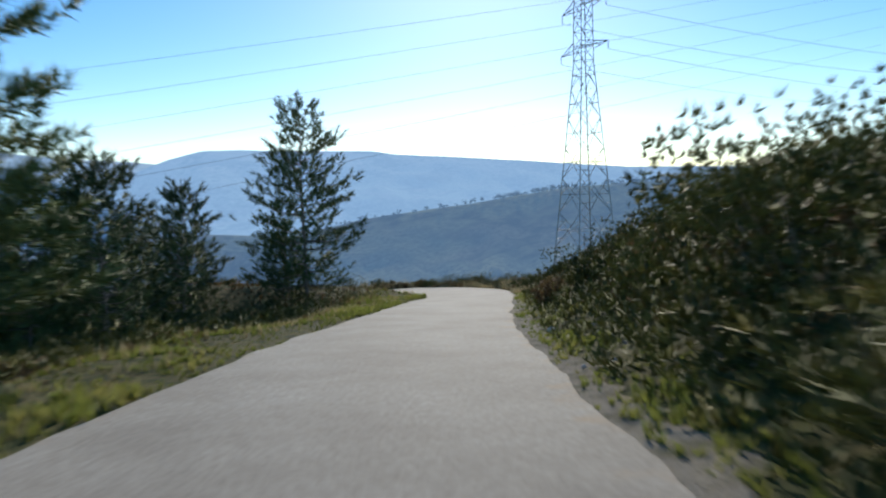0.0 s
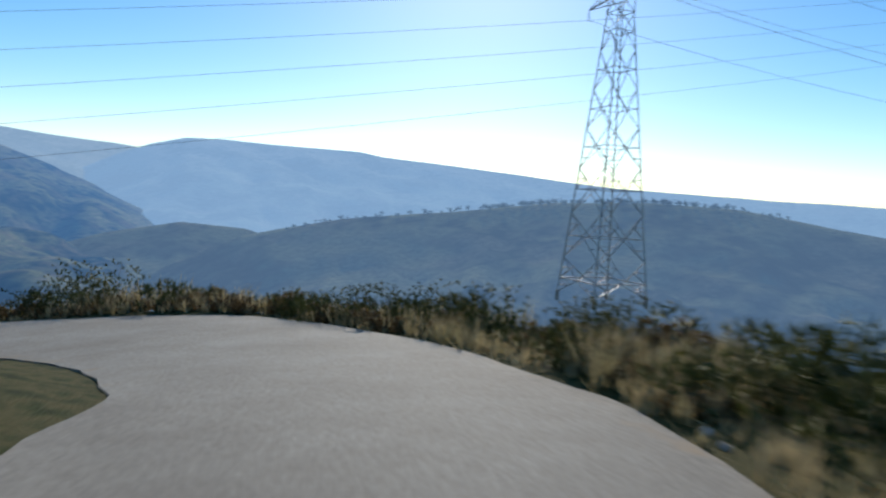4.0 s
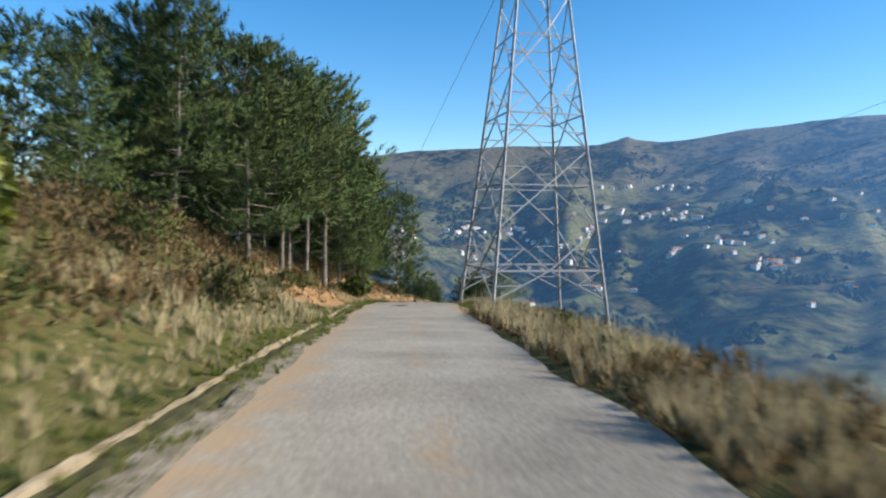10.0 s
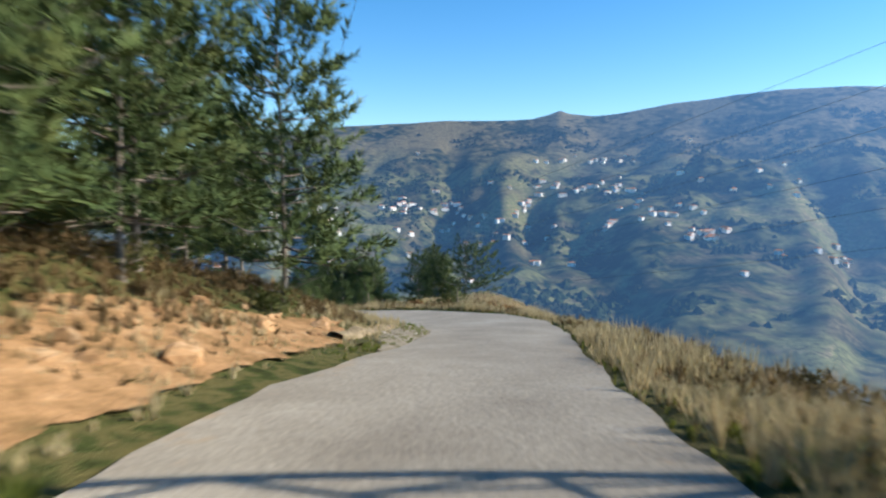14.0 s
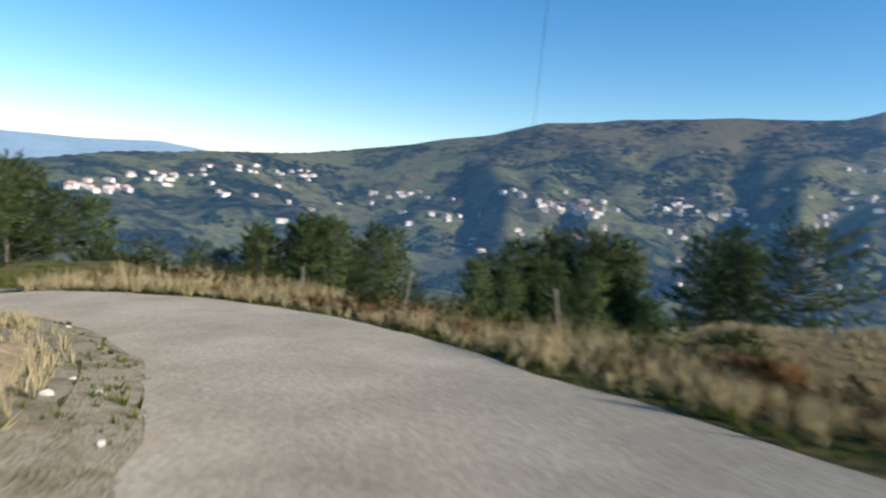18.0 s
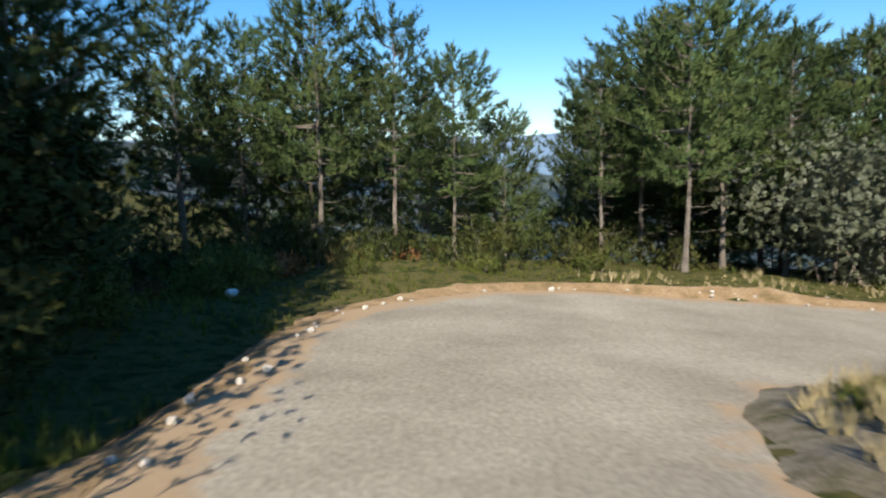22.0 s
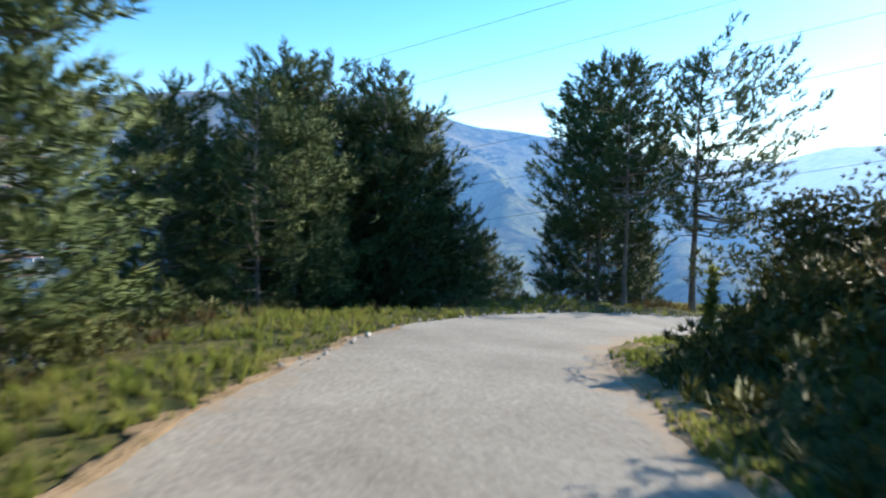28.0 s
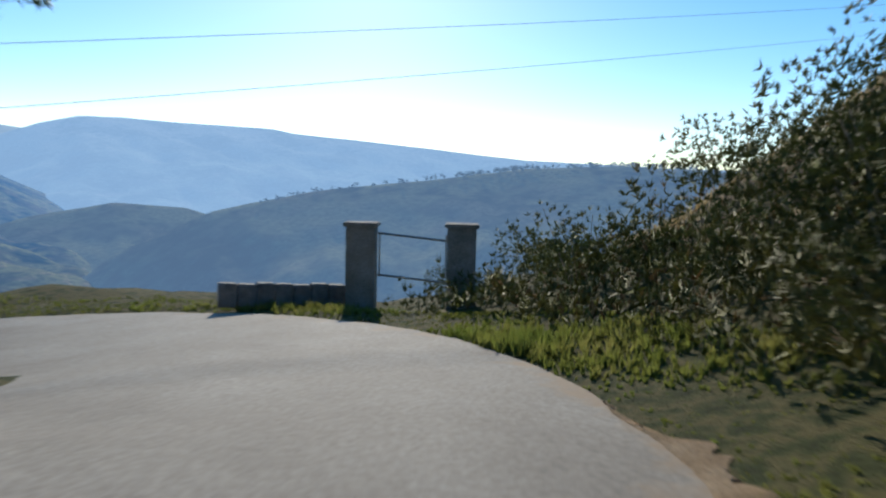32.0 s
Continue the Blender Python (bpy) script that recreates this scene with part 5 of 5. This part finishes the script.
def strip(name, label, category, material, side, s0, s1, a, b, lift=0.03, cells=6, rough=0.13):
    """A band of ground beside the asphalt, a to b metres beyond its edge, thinning out on the asphalt and frayed at both rims."""
    k = np.arange((2 * s0 + 4) * 8, min((2 * s1 + 4) * 8, len(rx) - 2), 0.25)
    i = np.arange(len(rx))
    ex, ey, ez, ux, uy = (np.interp(k, i, q) for q in (rx, ry, rz, tx, ty))
    edge = np.interp(k, i, wr + wob_r if side > 0 else wl + wob_l)
    fade = np.clip(np.minimum(k - k[0], k[-1] - k) / 9.0, 0.03, 1)
    core = 0.0 if a <= 0 else (a + b) / 2
    co = []
    for j in range(cells + 1):
        ragged = rough * (fbm(k * 0.9 + 3 * j, k * 0.4, 1.0, 3) + 0.6 * fbm(k * 3.3 + j, k * 1.1, 1.0, 2))
        u = core + (a + (b - a) * j / cells - core) * fade + ragged * (1.0 if j == cells else 0.8 if j == 0 else 0.15)
        if j == 0 and a <= 0:
            u = np.minimum(u, -0.04)
        lat = side * (u + edge)
        x, y = ex + uy * lat, ey - ux * lat
        outside = land(x, y)[0] + lift * (0.3 if j == cells else 1.0)
        inside = ez + 0.027 + (-0.02 if j == 0 else 0.03 * np.clip(-u, 0, 1))
        blend = np.clip(u / 0.3, 0, 1)
        co.append(np.stack([x, y, inside * (1 - blend) + outside * blend], 1))
    co = np.stack(co, 1).reshape(-1, 3)
    ob = part(name, grid_mesh(cells + 1, len(k), co), material, smooth=True)
    return tagged(ob, label, category, kind="structure")


strip("soil_verge", "sandy orange soil washed over the road edge", "soil", M_DIRT, -1, 21.8, 26.4, -0.12, 0.5, 0.1, rough=0.16)
strip("soil_verge", "sandy soil along the road edge", "soil", M_GRIT, -1, 6.4, 12.6, -0.04, 0.24, 0.03, rough=0.12)
strip("soil_bank", "bare ochre soil of the cut bank", "soil", M_CLAY, -1, 12.2, 16.2, 0.8, 3.2, 0.07, 6, 0.15)
strip("soil_verge", "bare sandy shoulder by the pylon", "soil", M_DIRT, 1, 12.5, 13.4, -0.05, 0.7, 0.04)
strip("soil_verge", "weathered grit and weeds inside the bend", "soil", M_GRIT, -1, 15.6, 21.8, -0.03, 1.3, 0.04)
strip("soil_verge", "weathered grit on the inner corner", "soil", M_GRIT, 1, 21.4, 25.0, -0.03, 0.9, 0.04)
strip("soil_verge", "sandy edge along the last leg", "soil", M_DIRT, -1, 26.4, 30.0, -0.05, 0.2, 0.03, rough=0.18)
strip("soil_verge", "sandy soil beside the crumbling road edge", "soil", M_DIRT, 1, 28.4, 33.0, -0.05, 0.4, 0.04, rough=0.14)
strip("soil_verge", "gritty soil along the road rim", "soil", M_GRIT, 1, -1.0, 4.4, -0.08, 0.4, 0.03, rough=0.2)


def gutter(label, s0, s1, start, bed_wide, rim_wide, rim_high, seed):
    """A shallow gutter at the foot of the left bank: an earth bed painted dark for the ditch's shade and a pale raised
    rim behind it, crumbled in places.
    """
    k = np.arange((2 * s0 + 4) * 8, (2 * s1 + 4) * 8, 0.25)
    i = np.arange(len(rx))
    ex, ey, ux, uy = (np.interp(k, i, q) for q in (rx, ry, tx, ty))
    edge = np.interp(k, i, wl) + start
    whole = np.clip(0.62 + 0.55 * fbm(k * 0.55 + 3 * seed, k * 0, 1.0, 3), 0.5, 1.0)
    root = new("gutter")

    def band(name, profile, material, text):
        co = []
        for u, h in profile:
            lat = -(edge + u)
            x, y = ex + uy * lat, ey - ux * lat
            co.append(np.stack([x, y, land(x, y)[0] + h * (whole if h > 0.05 else 1.0) + 0.012 * fbm(k * 2.3 + u * 40, k * 0, 1.0, 2)], 1))
        part(name, grid_mesh(len(profile), len(k), np.stack(co, 1).reshape(-1, 3)), material, root, text)

    w, r = bed_wide, rim_wide
    band("bed", [(-0.14, -0.06), (-0.08, 0.055), (0.0, 0.03), (0.08, 0.022), (w, 0.022), (w + 0.02, 0.03)], M_BED_SHADE, "earth-filled bed with its shade painted dark")
    band("rim", [(w + 0.005, -0.05), (w + 0.015, rim_high * 0.8), (w + 0.05, rim_high), (w + r * 0.7, rim_high * 1.02), (w + r, rim_high * 0.85), (w + r + 0.04, -0.05)], M_RIM, "pale sandy concrete rim")
    return tagged(root, label, "gutter", kind="structure")


gutter("narrow weathered gutter with a pale rim at the foot of the bank", 6.9, 13.6, 0.36, 0.07, 0.10, 0.085, 3)
gutter("broken concrete gutter with a pale rim inside the bend", 15.7, 19.3, 0.62, 0.34, 0.34, 0.2, 8)


def stone_mesh(seed, flat=0.7):
    r = np.random.RandomState(seed)
    bm = bmesh.new()
    bmesh.ops.create_icosphere(bm, subdivisions=2, radius=1)
    for v in bm.verts:
        d = v.co.normalized()
        v.co = v.co * (1 + 0.30 * noise.noise(d * 1.4 + Vector((seed * 3.1, 0, 0))) + 0.12 * noise.noise(d * 3.5 + Vector((0, seed, 0))))
        v.co = Vector((v.co.x, v.co.y * 0.8, v.co.z * flat))
    for a in ((1, 0.3, 0.2), (-0.6, 0.8, 0.3), (-0.3, -0.7, 0.6)):      # broken faces
        n = Vector(a).normalized()
        for v in bm.verts:
            d = v.co.dot(n)
            if d > 0.62:
                v.co -= n * (d - 0.62)
    me = bpy.data.meshes.new("stone")
    bm.to_mesh(me)
    bm.free()
    return me


ROCKS = [stone_mesh(70 + k) for k in range(4)]
def stones(name, label, category, group, material, s0, s1, a, b, count, small, large, seed):
    """Single stones lying beside the road."""
    r = np.random.RandomState(seed)
    made = []
    for me in ROCKS:
        c = me.copy()
        c.materials.append(material)
        made.append(c)
    for _ in range(count):
        s, u = r.uniform(s0, s1), r.uniform(a, b)
        i = int(np.clip((2 * s + 4) * 8, 0, len(rx) - 1))
        x, y = at(s, u + wr[i] if b > 0 and a >= 0 else u - wl[i])
        size = small + (large - small) * r.uniform(0, 1) ** 2.5
        ob = new(name, made[r.randint(4)])
        z = max(ground_z(x, y), rz[i] + 0.03 if abs(u) < 0.25 else -999)
        ob.matrix_basis = Matrix.LocRotScale((x, y, z + size * 0.25), Euler((r.uniform(-0.3, 0.3), r.uniform(-0.3, 0.3), r.uniform(0, 6.28))), (size, size, size))
        tagged(ob, label, category, group)


stones("rock", "ochre rock broken out of the cut bank", "rock", "bank rocks", M_ROCK, 12.6, 16.0, -3.4, -1.0, 100, 0.08, 0.34, 81)
stones("rock", "ochre rock in the soil bank", "rock", "bank rocks", M_ROCK, 10.0, 12.0, -3.2, -1.6, 20, 0.06, 0.22, 82)
stones("stone", "small pale stone on the sandy road edge", "stone", "pale stones", M_STONE, 21.8, 25.2, -0.7, 0.25, 90, 0.03, 0.09, 83)
stones("stone", "pale stone at the inner road edge", "stone", "pale stones", M_STONE, 15.8, 20.5, -1.6, -0.1, 60, 0.03, 0.09, 84)
stones("stone", "broken stone of the crumbling road edge", "stone", "edge stones", M_STONE, 29.2, 33.0, -0.05, 0.45, 150, 0.02, 0.065, 85)
stones("stone", "stone lying in the roadside grass", "stone", "edge stones", M_STONE, 0.0, 4.6, 0.0, 1.2, 40, 0.04, 0.14, 86)


# ---- small things by the road ----
bm = bmesh.new()
bmesh.ops.create_circle(bm, cap_ends=True, segments=22, radius=1.0)
for vert in bm.verts:
    n0 = 1 + 0.35 * noise.noise(vert.co * 1.7 + Vector((4, 0, 0)))
    vert.co = Vector((vert.co.x * 0.42 * n0, vert.co.y * 0.26 * n0, 0.006))
bmesh.ops.solidify(bm, geom=bm.faces[:], thickness=0.012)
patch_ob = part("asphalt_patch", bm, M_PATCH)
px0, py0 = at(13.15, -0.55)
patch_ob.matrix_basis = Matrix.Translation((px0, py0, float(np.interp((2 * 13.15 + 4) * 8, np.arange(len(rz)), rz)) + 0.07)) @ pose(0, 0, 0, 0, -4.6, 88)
tagged(patch_ob, "dark repair patch in the worn asphalt", "patch", kind="structure")

def make_post(h, w, material, label):
    root_bm = bmesh.new()
    bmesh.ops.create_cone(root_bm, cap_ends=True, segments=7, radius1=w, radius2=w * 0.85, depth=h + 0.4, matrix=Matrix.Translation((0, 0, h / 2 - 0.2)))
    for vert in root_bm.verts:
        vert.co += Vector((noise.noise(vert.co * 3), noise.noise(vert.co * 3 + Vector((5, 0, 0))), 0)) * 0.03
    return tagged(part("fence_post", root_bm, material), label, "post", "fence posts")


stake = make_post(1.2, 0.034, M_WOOD, "weathered wooden fence post on the bank")
stake.matrix_basis = pose(*at(1.2, 7.4), ground_z(*at(1.2, 7.4)), 2, 1, 0)
for s, lat, tilt in ((1.9, 7.2, 4), (2.7, 6.8, -3), (3.3, 6.6, 2), (3.9, 6.5, -5), (4.3, 6.9, 6), (19.4, 6.0, 8), (20.0, 5.8, -7), (20.6, 6.4, 5), (18.6, 6.6, -4)):
    x, y = at(s, lat)
    copy_thing(stake, pose(x, y, ground_z(x, y), tilt, -tilt * 0.6, 40 * s))
for x, y, size in ((7.1, 25.6, 1.43), (7.3, 25.5, 1.3), (7.6, 25.3, 1.19)):
    copy_thing(stake, pose(x, y, ground_z(x, y), 2, -2, 0) @ Matrix.Diagonal((0.5, 0.5, size, 1.0)))
marker = new("marker_post")
bm = bmesh.new()
block_m = Matrix.Translation((0, 0, 0.3)) @ Matrix.Diagonal((0.12, 0.05, 0.9, 1))
bmesh.ops.create_cube(bm, size=1, matrix=block_m)
bmesh.ops.bevel(bm, geom=bm.edges[:], offset=0.015, segments=1, affect="EDGES")
part("shaft", bm, M_STONE, marker)
bm = bmesh.new()
bmesh.ops.create_cube(bm, size=1, matrix=Matrix.Translation((0, 0, 0.78)) @ Matrix.Diagonal((0.126, 0.056, 0.14, 1)))
part("top", bm, M_PLASTIC, marker, "white painted top")
marker.matrix_basis = pose(-23.9, 53.8, ground_z(-23.9, 53.8) - 0.1, 3, -14, 80)
tagged(marker, "short pale stone marker post in the verge grass", "post", "marker posts")
copy_thing(marker, pose(-42.8, 52.9, ground_z(-42.8, 52.9) - 0.1, 4, -24, 80))


def make_mullein(h, seed):
    """A dry flower spike with a leafy foot."""
    r = np.random.RandomState(seed)
    root = new("mullein")
    part("stalk", join([limb((0, 0, -0.05), (0.03, 0.02, h), 0.02, 0.008)]), M_DEAD, root)
    z = r.uniform(0.35, 1.0, 60) * h
    cen = np.stack([r.normal(0, 0.02, 60), r.normal(0, 0.02, 60), z], 1)
    part("seed_spike", blades(cen, np.tile((0, 0, 0.6), (60, 1)), 0.16 * (1.25 - z / h) + 0.05, np.full(60, 0.022), r, 0.9, 8), M_GREEN, root)
    cen = np.stack([r.normal(0, 0.05, 14), r.normal(0, 0.05, 14), np.full(14, 0.05)], 1)
    part("leaf_rosette", blades(cen, np.tile((0, 0, 0.5), (14, 1)), np.full(14, 0.3), np.full(14, 0.045), r, 1.0, 4), M_GREEN, root)
    return tagged(root, "tall pale mullein flower spike by the road", "plant", "mulleins")


mull = make_mullein(1.25, 3)
x, y = at(26.75, 2.05)
mull.matrix_basis = pose(x, y, ground_z(x, y))
for s, lat, z in ((27.3, 2.6, 20), (29.6, 2.3, 60), (25.9, 2.7, 200)):
    x, y = at(s, lat)
    copy_thing(mull, pose(x, y, ground_z(x, y), 4, -3, z))
litter = []
for x, y, s in ((-107.9, 16.6, 0.13), (-23.0, 54.6, 0.12), (-118.4, 15.1, 0.05)):
    bm = bmesh.new()
    bmesh.ops.create_icosphere(bm, subdivisions=2, radius=s)
    for vert in bm.verts:
        vert.co *= 1 + 0.5 * noise.noise(vert.co * 14 + Vector((x, y, 0)))
        vert.co.z *= 0.7
    ob = part("litter", bm, M_PLASTIC)
    ob.matrix_basis = pose(x, y, ground_z(x, y) + s * 0.5)
    tagged(ob, "crumpled white plastic litter in the grass", "litter", "litter")

# ---- power cables ----
A0, sink = radians(107), radians(10)
for k in range(6):
    el = radians(3.6 + 2.7 * k)
    mid = Vector((-3 - 0.588 * 130, 47.6 + 0.809 * 130, -4.6 + 130 * math.tan(el)))
    way = Vector((-math.sin(A0), math.cos(A0), -math.tan(sink)))
    line(mid - way * 260, mid + way * 330, 6.0, 0.035)
B0 = radians(100.5)
for z, reach in ((23.0, 5.2),):
    for s in (0.15,):
        p = pylon_b.matrix_basis @ Vector((0, 0, z)) + Vector((0, s * reach, -1.5))
        line(p, p + Vector((-math.sin(B0) * 1300, math.cos(B0) * 1300, -20)), 60, 0.018)
for z, reach in ((45.0, 8.2), (53.3, 7.6)):
    for s in (-1, 1):
        p = pylon_a.matrix_basis @ Vector((s * reach, 0, z - 1.5))
        line(p, p + Vector((300, 60, 10)), 14, 0.03)

# ---- villages on the far slope ----
def make_house(w, d, h, pitch):
    """A small two-storey house with a hipped tile roof."""
    root = new("house")
    bm = bmesh.new()
    bmesh.ops.create_cube(bm, size=1, matrix=Matrix.Translation((0, 0, h / 2 - 2)) @ Matrix.Diagonal((w, d, h + 4, 1)))
    wall = part("wall", bm, M_WALL, root)
    e = 0.5
    v = [(-w / 2 - e, -d / 2 - e, h), (w / 2 + e, -d / 2 - e, h), (w / 2 + e, d / 2 + e, h), (-w / 2 - e, d / 2 + e, h), (-w / 4, 0, h + pitch), (w / 4, 0, h + pitch)]
    part("roof", (v, [], [(0, 1, 5, 4), (1, 2, 5), (2, 3, 4, 5), (3, 0, 4), (3, 2, 1, 0)]), M_ROOF, root)
    for sx in (-0.25, 0.25):
        for sy in (-1, 1):
            bm = bmesh.new()
            bmesh.ops.create_cube(bm, size=1, matrix=Matrix.Translation((sx * w, sy * d / 2, h * 0.6)) @ Matrix.Diagonal((1.6, 0.2, 1.8, 1)))
            part("window", bm, M_WIRE, root)
    return tagged(root, "white rendered house with a tiled roof on the far slope", "house", "village houses")


HOUSES = [make_house(13, 9, 6.5, 2.0), make_house(9, 8, 5.5, 1.6), make_house(20, 9, 6.0, 1.8)]
VILLAGES = [(72, 1.2, 2.0, 0.25, 14), (71, 3.4, 3, 0.3, 10), (77.4, 0, 0.6, 0.2, 4), (63.3, -2.6, 1.0, 0.35, 12), (68.6, -1, 1.5, 0.5, 8), (80, -1.5, 3, 0.6, 10), (84, -0.7, 3, 0.4, 14), (96, -1.0, 1.6, 0.35, 24), (110.5, -0.9, 2, 0.2, 12), (100, -0.3, 0.8, 0.3, 5), (105.9, -2.7, 0.5, 0.2, 3), (104, -4.8, 0.8, 0.3, 6), (121, 0.1, 2.6, 0.25, 16), (125.8, 0.0, 1, 0.2, 4), (129, -1.0, 1.6, 0.25, 10), (134, -2.0, 1.6, 0.25, 14), (140.3, -2.2, 1.0, 0.4, 14), (55, -4.2, 3, 0.6, 8), (74, -1, 9, 2.4, 34), (92, -2.5, 8, 1.6, 26), (62, 1.0, 4, 1.6, 10), (118, -2.0, 6, 0.8, 14)]
hr = np.random.RandomState(5)
for k, h in enumerate(HOUSES):
    h.matrix_basis = pose(CX - 1500 * math.sin(1.4 + 0.02 * k), CY + 1500 * math.cos(1.4 + 0.02 * k), float(far_height(np.array([1500.0]), np.array([math.degrees(1.4 + 0.02 * k)]))[0]))
reach_r = np.arange(760, 3600, 6.0)
for b0, e0, sb, se, n in VILLAGES:
    for _ in range(n):
        b, e = b0 + hr.normal(0, sb), e0 + hr.normal(0, se)
        zz = far_height(reach_r, np.full(len(reach_r), b))
        hit = np.nonzero(zz >= -12 + reach_r * math.tan(radians(e)))[0]
        if len(hit):
            r0, a = reach_r[hit[0]], radians(b)
            copy_thing(HOUSES[hr.randint(3)], pose(CX - math.sin(a) * r0, CY + math.cos(a) * r0, float(zz[hit[0]]), 0, 0, b + hr.uniform(-50, 50)))

# ---- the gate at the last bend ----
def block(bm, size, m):
    r = bmesh.ops.create_cube(bm, size=1, matrix=m @ Matrix.Diagonal((*size, 1)))
    return r


def make_pillar(w, h):
    root = new("gate_pillar")
    bm = bmesh.new()
    block(bm, (w, w, h + 0.5), Matrix.Translation((0, 0, h / 2 - 0.25)))
    bmesh.ops.bevel(bm, geom=bm.edges[:], offset=0.025, segments=2, affect="EDGES")
    part("shaft", bm, M_CONC, root)
    bm = bmesh.new()
    block(bm, (w + 0.12, w + 0.12, 0.10), Matrix.Translation((0, 0, h + 0.05)))
    bmesh.ops.bevel(bm, geom=bm.edges[:], offset=0.02, segments=2, affect="EDGES")
    part("cap", bm, M_CONC, root)
    return tagged(root, "square weathered concrete gate pillar with a flat cap", "pillar", "gate pillars")


G1, G2 = (-139.3, 66.3), (-137.0, 65.7)
z1 = ground_z(*G1)
p1 = make_pillar(0.68, 1.9)
p1.matrix_basis = pose(G1[0], G1[1], z1, 0, 0, -15)
copy_thing(p1, pose(G2[0], G2[1], ground_z(*G2), 0, 0, -15))
gate = new("metal_gate")
for h in (0.75, 1.75):
    part("rail", join([limb((0, 0, h), (1.62, -0.48, h - 0.15), 0.03, 0.03)]), M_STEEL, gate)
for k in (0.05, 1.57):
    part("upright", join([limb((k, -0.297 * k, 0.70), (k, -0.297 * k, 1.74), 0.02, 0.02)]), M_STEEL, gate)
gate.matrix_basis = pose(G1[0] + 0.36, G1[1] - 0.1, z1)
tagged(gate, "light metal gate hung between two pillars", "gate")
low = new("garden_wall")
for k in range(7):
    bm = bmesh.new()
    w = 0.42
    block(bm, (w * 0.97, 0.3, 0.55 + 0.04 * math.sin(2.1 * k)), Matrix.Translation((-0.6 - w * k, -0.02 * k, 0.12)))
    bmesh.ops.bevel(bm, geom=bm.edges[:], offset=0.03, segments=1, affect="EDGES")
    part("stone_block", bm, M_GRANITE, low)
low.matrix_basis = pose(G1[0], G1[1] + 0.3, z1 + 0.05, 0, 3, 8)
tagged(low, "low dark stone wall beside the gate", "wall")

# ---- pines standing along the crest of the dark hill ----
cr = np.random.RandomState(9)
crest_line = [(-45, -0.8), (-38, 0.1), (-32, 1.1), (-26, 1.3), (-18, 0.9), (-10, -0.2), (0, -1.5), (8, -3.2)]
spread_b = np.concatenate([cr.uniform(-36, 5, 110), cr.normal(-27, 3.5, 70), cr.normal(-15, 2.5, 50)])
cen, lns = [], []
for b in spread_b:
    a, r0 = radians(b), 1150 + cr.uniform(-25, 15)
    foot = CZ + 1150 * math.tan(radians(float(tab(crest_line, b)))) - 3.5
    tall = cr.uniform(4, 10)
    for k in range(12):
        cen.append((CX - math.sin(a) * r0 + cr.normal(0, 1.6), CY + math.cos(a) * r0 + cr.normal(0, 1.6), foot + tall * cr.uniform(0.35, 1.0)))
        lns.append(cr.uniform(1.2, 2.6))
cen, lns = np.array(cen), np.array(lns)
# M_HILL lends these trees its painted haze glow
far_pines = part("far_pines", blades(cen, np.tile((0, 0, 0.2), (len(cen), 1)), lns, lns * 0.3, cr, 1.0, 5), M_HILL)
tagged(far_pines, "row of small dark pines on the hill crest", "trees", kind="stuff")

# ---- trees and hedges dotted over the far slope ----
fw = np.random.RandomState(31)
fb, fr = fw.uniform(40, 146, 26000), fw.uniform(800, 2500, 26000)
fa = np.radians(fb)
fx, fy = CX - np.sin(fa) * fr, CY + np.cos(fa) * fr
thick = fbm(fx, fy, 120, 3) + 0.5 * fbm(fx + 300, fy, 34, 2)
sel = (thick > 0.35) & (fr < tab(REACH, fb) - 150)
fx, fy, fr, fb = fx[sel][:9000], fy[sel][:9000], fr[sel][:9000], fb[sel][:9000]
fz = far_height(fr, fb)
wood_v, wood_f = [], []
octa = np.array([(1, 0, 0), (0.3, 0.95, 0.1), (-0.8, 0.6, 0), (-0.8, -0.6, 0.1), (0.3, -0.95, 0), (0.1, 0.05, 1.0)])
faces = [(0, 1, 5), (1, 2, 5), (2, 3, 5), (3, 4, 5), (4, 0, 5)]
for k in range(len(fx)):
    w, h, tw = fw.uniform(4, 11), fw.uniform(4, 10), fw.uniform(0, 6.28)
    c, n = math.cos(tw), math.sin(tw)
    o = len(wood_v)
    for px, py, pz in octa * fw.uniform(0.7, 1.3, (6, 1)):
        wood_v.append((fx[k] + w * (px * c - py * n), fy[k] + w * (px * n + py * c), fz[k] - 1.5 + h * (pz + 0.15)))
    wood_f.extend([tuple(i + o for i in q) for q in faces])
# M_FARWOOD emits the same painted haze as the slope around it
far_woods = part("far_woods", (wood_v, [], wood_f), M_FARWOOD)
tagged(far_woods, "dark trees and hedges scattered over the far slope", "trees", kind="stuff")
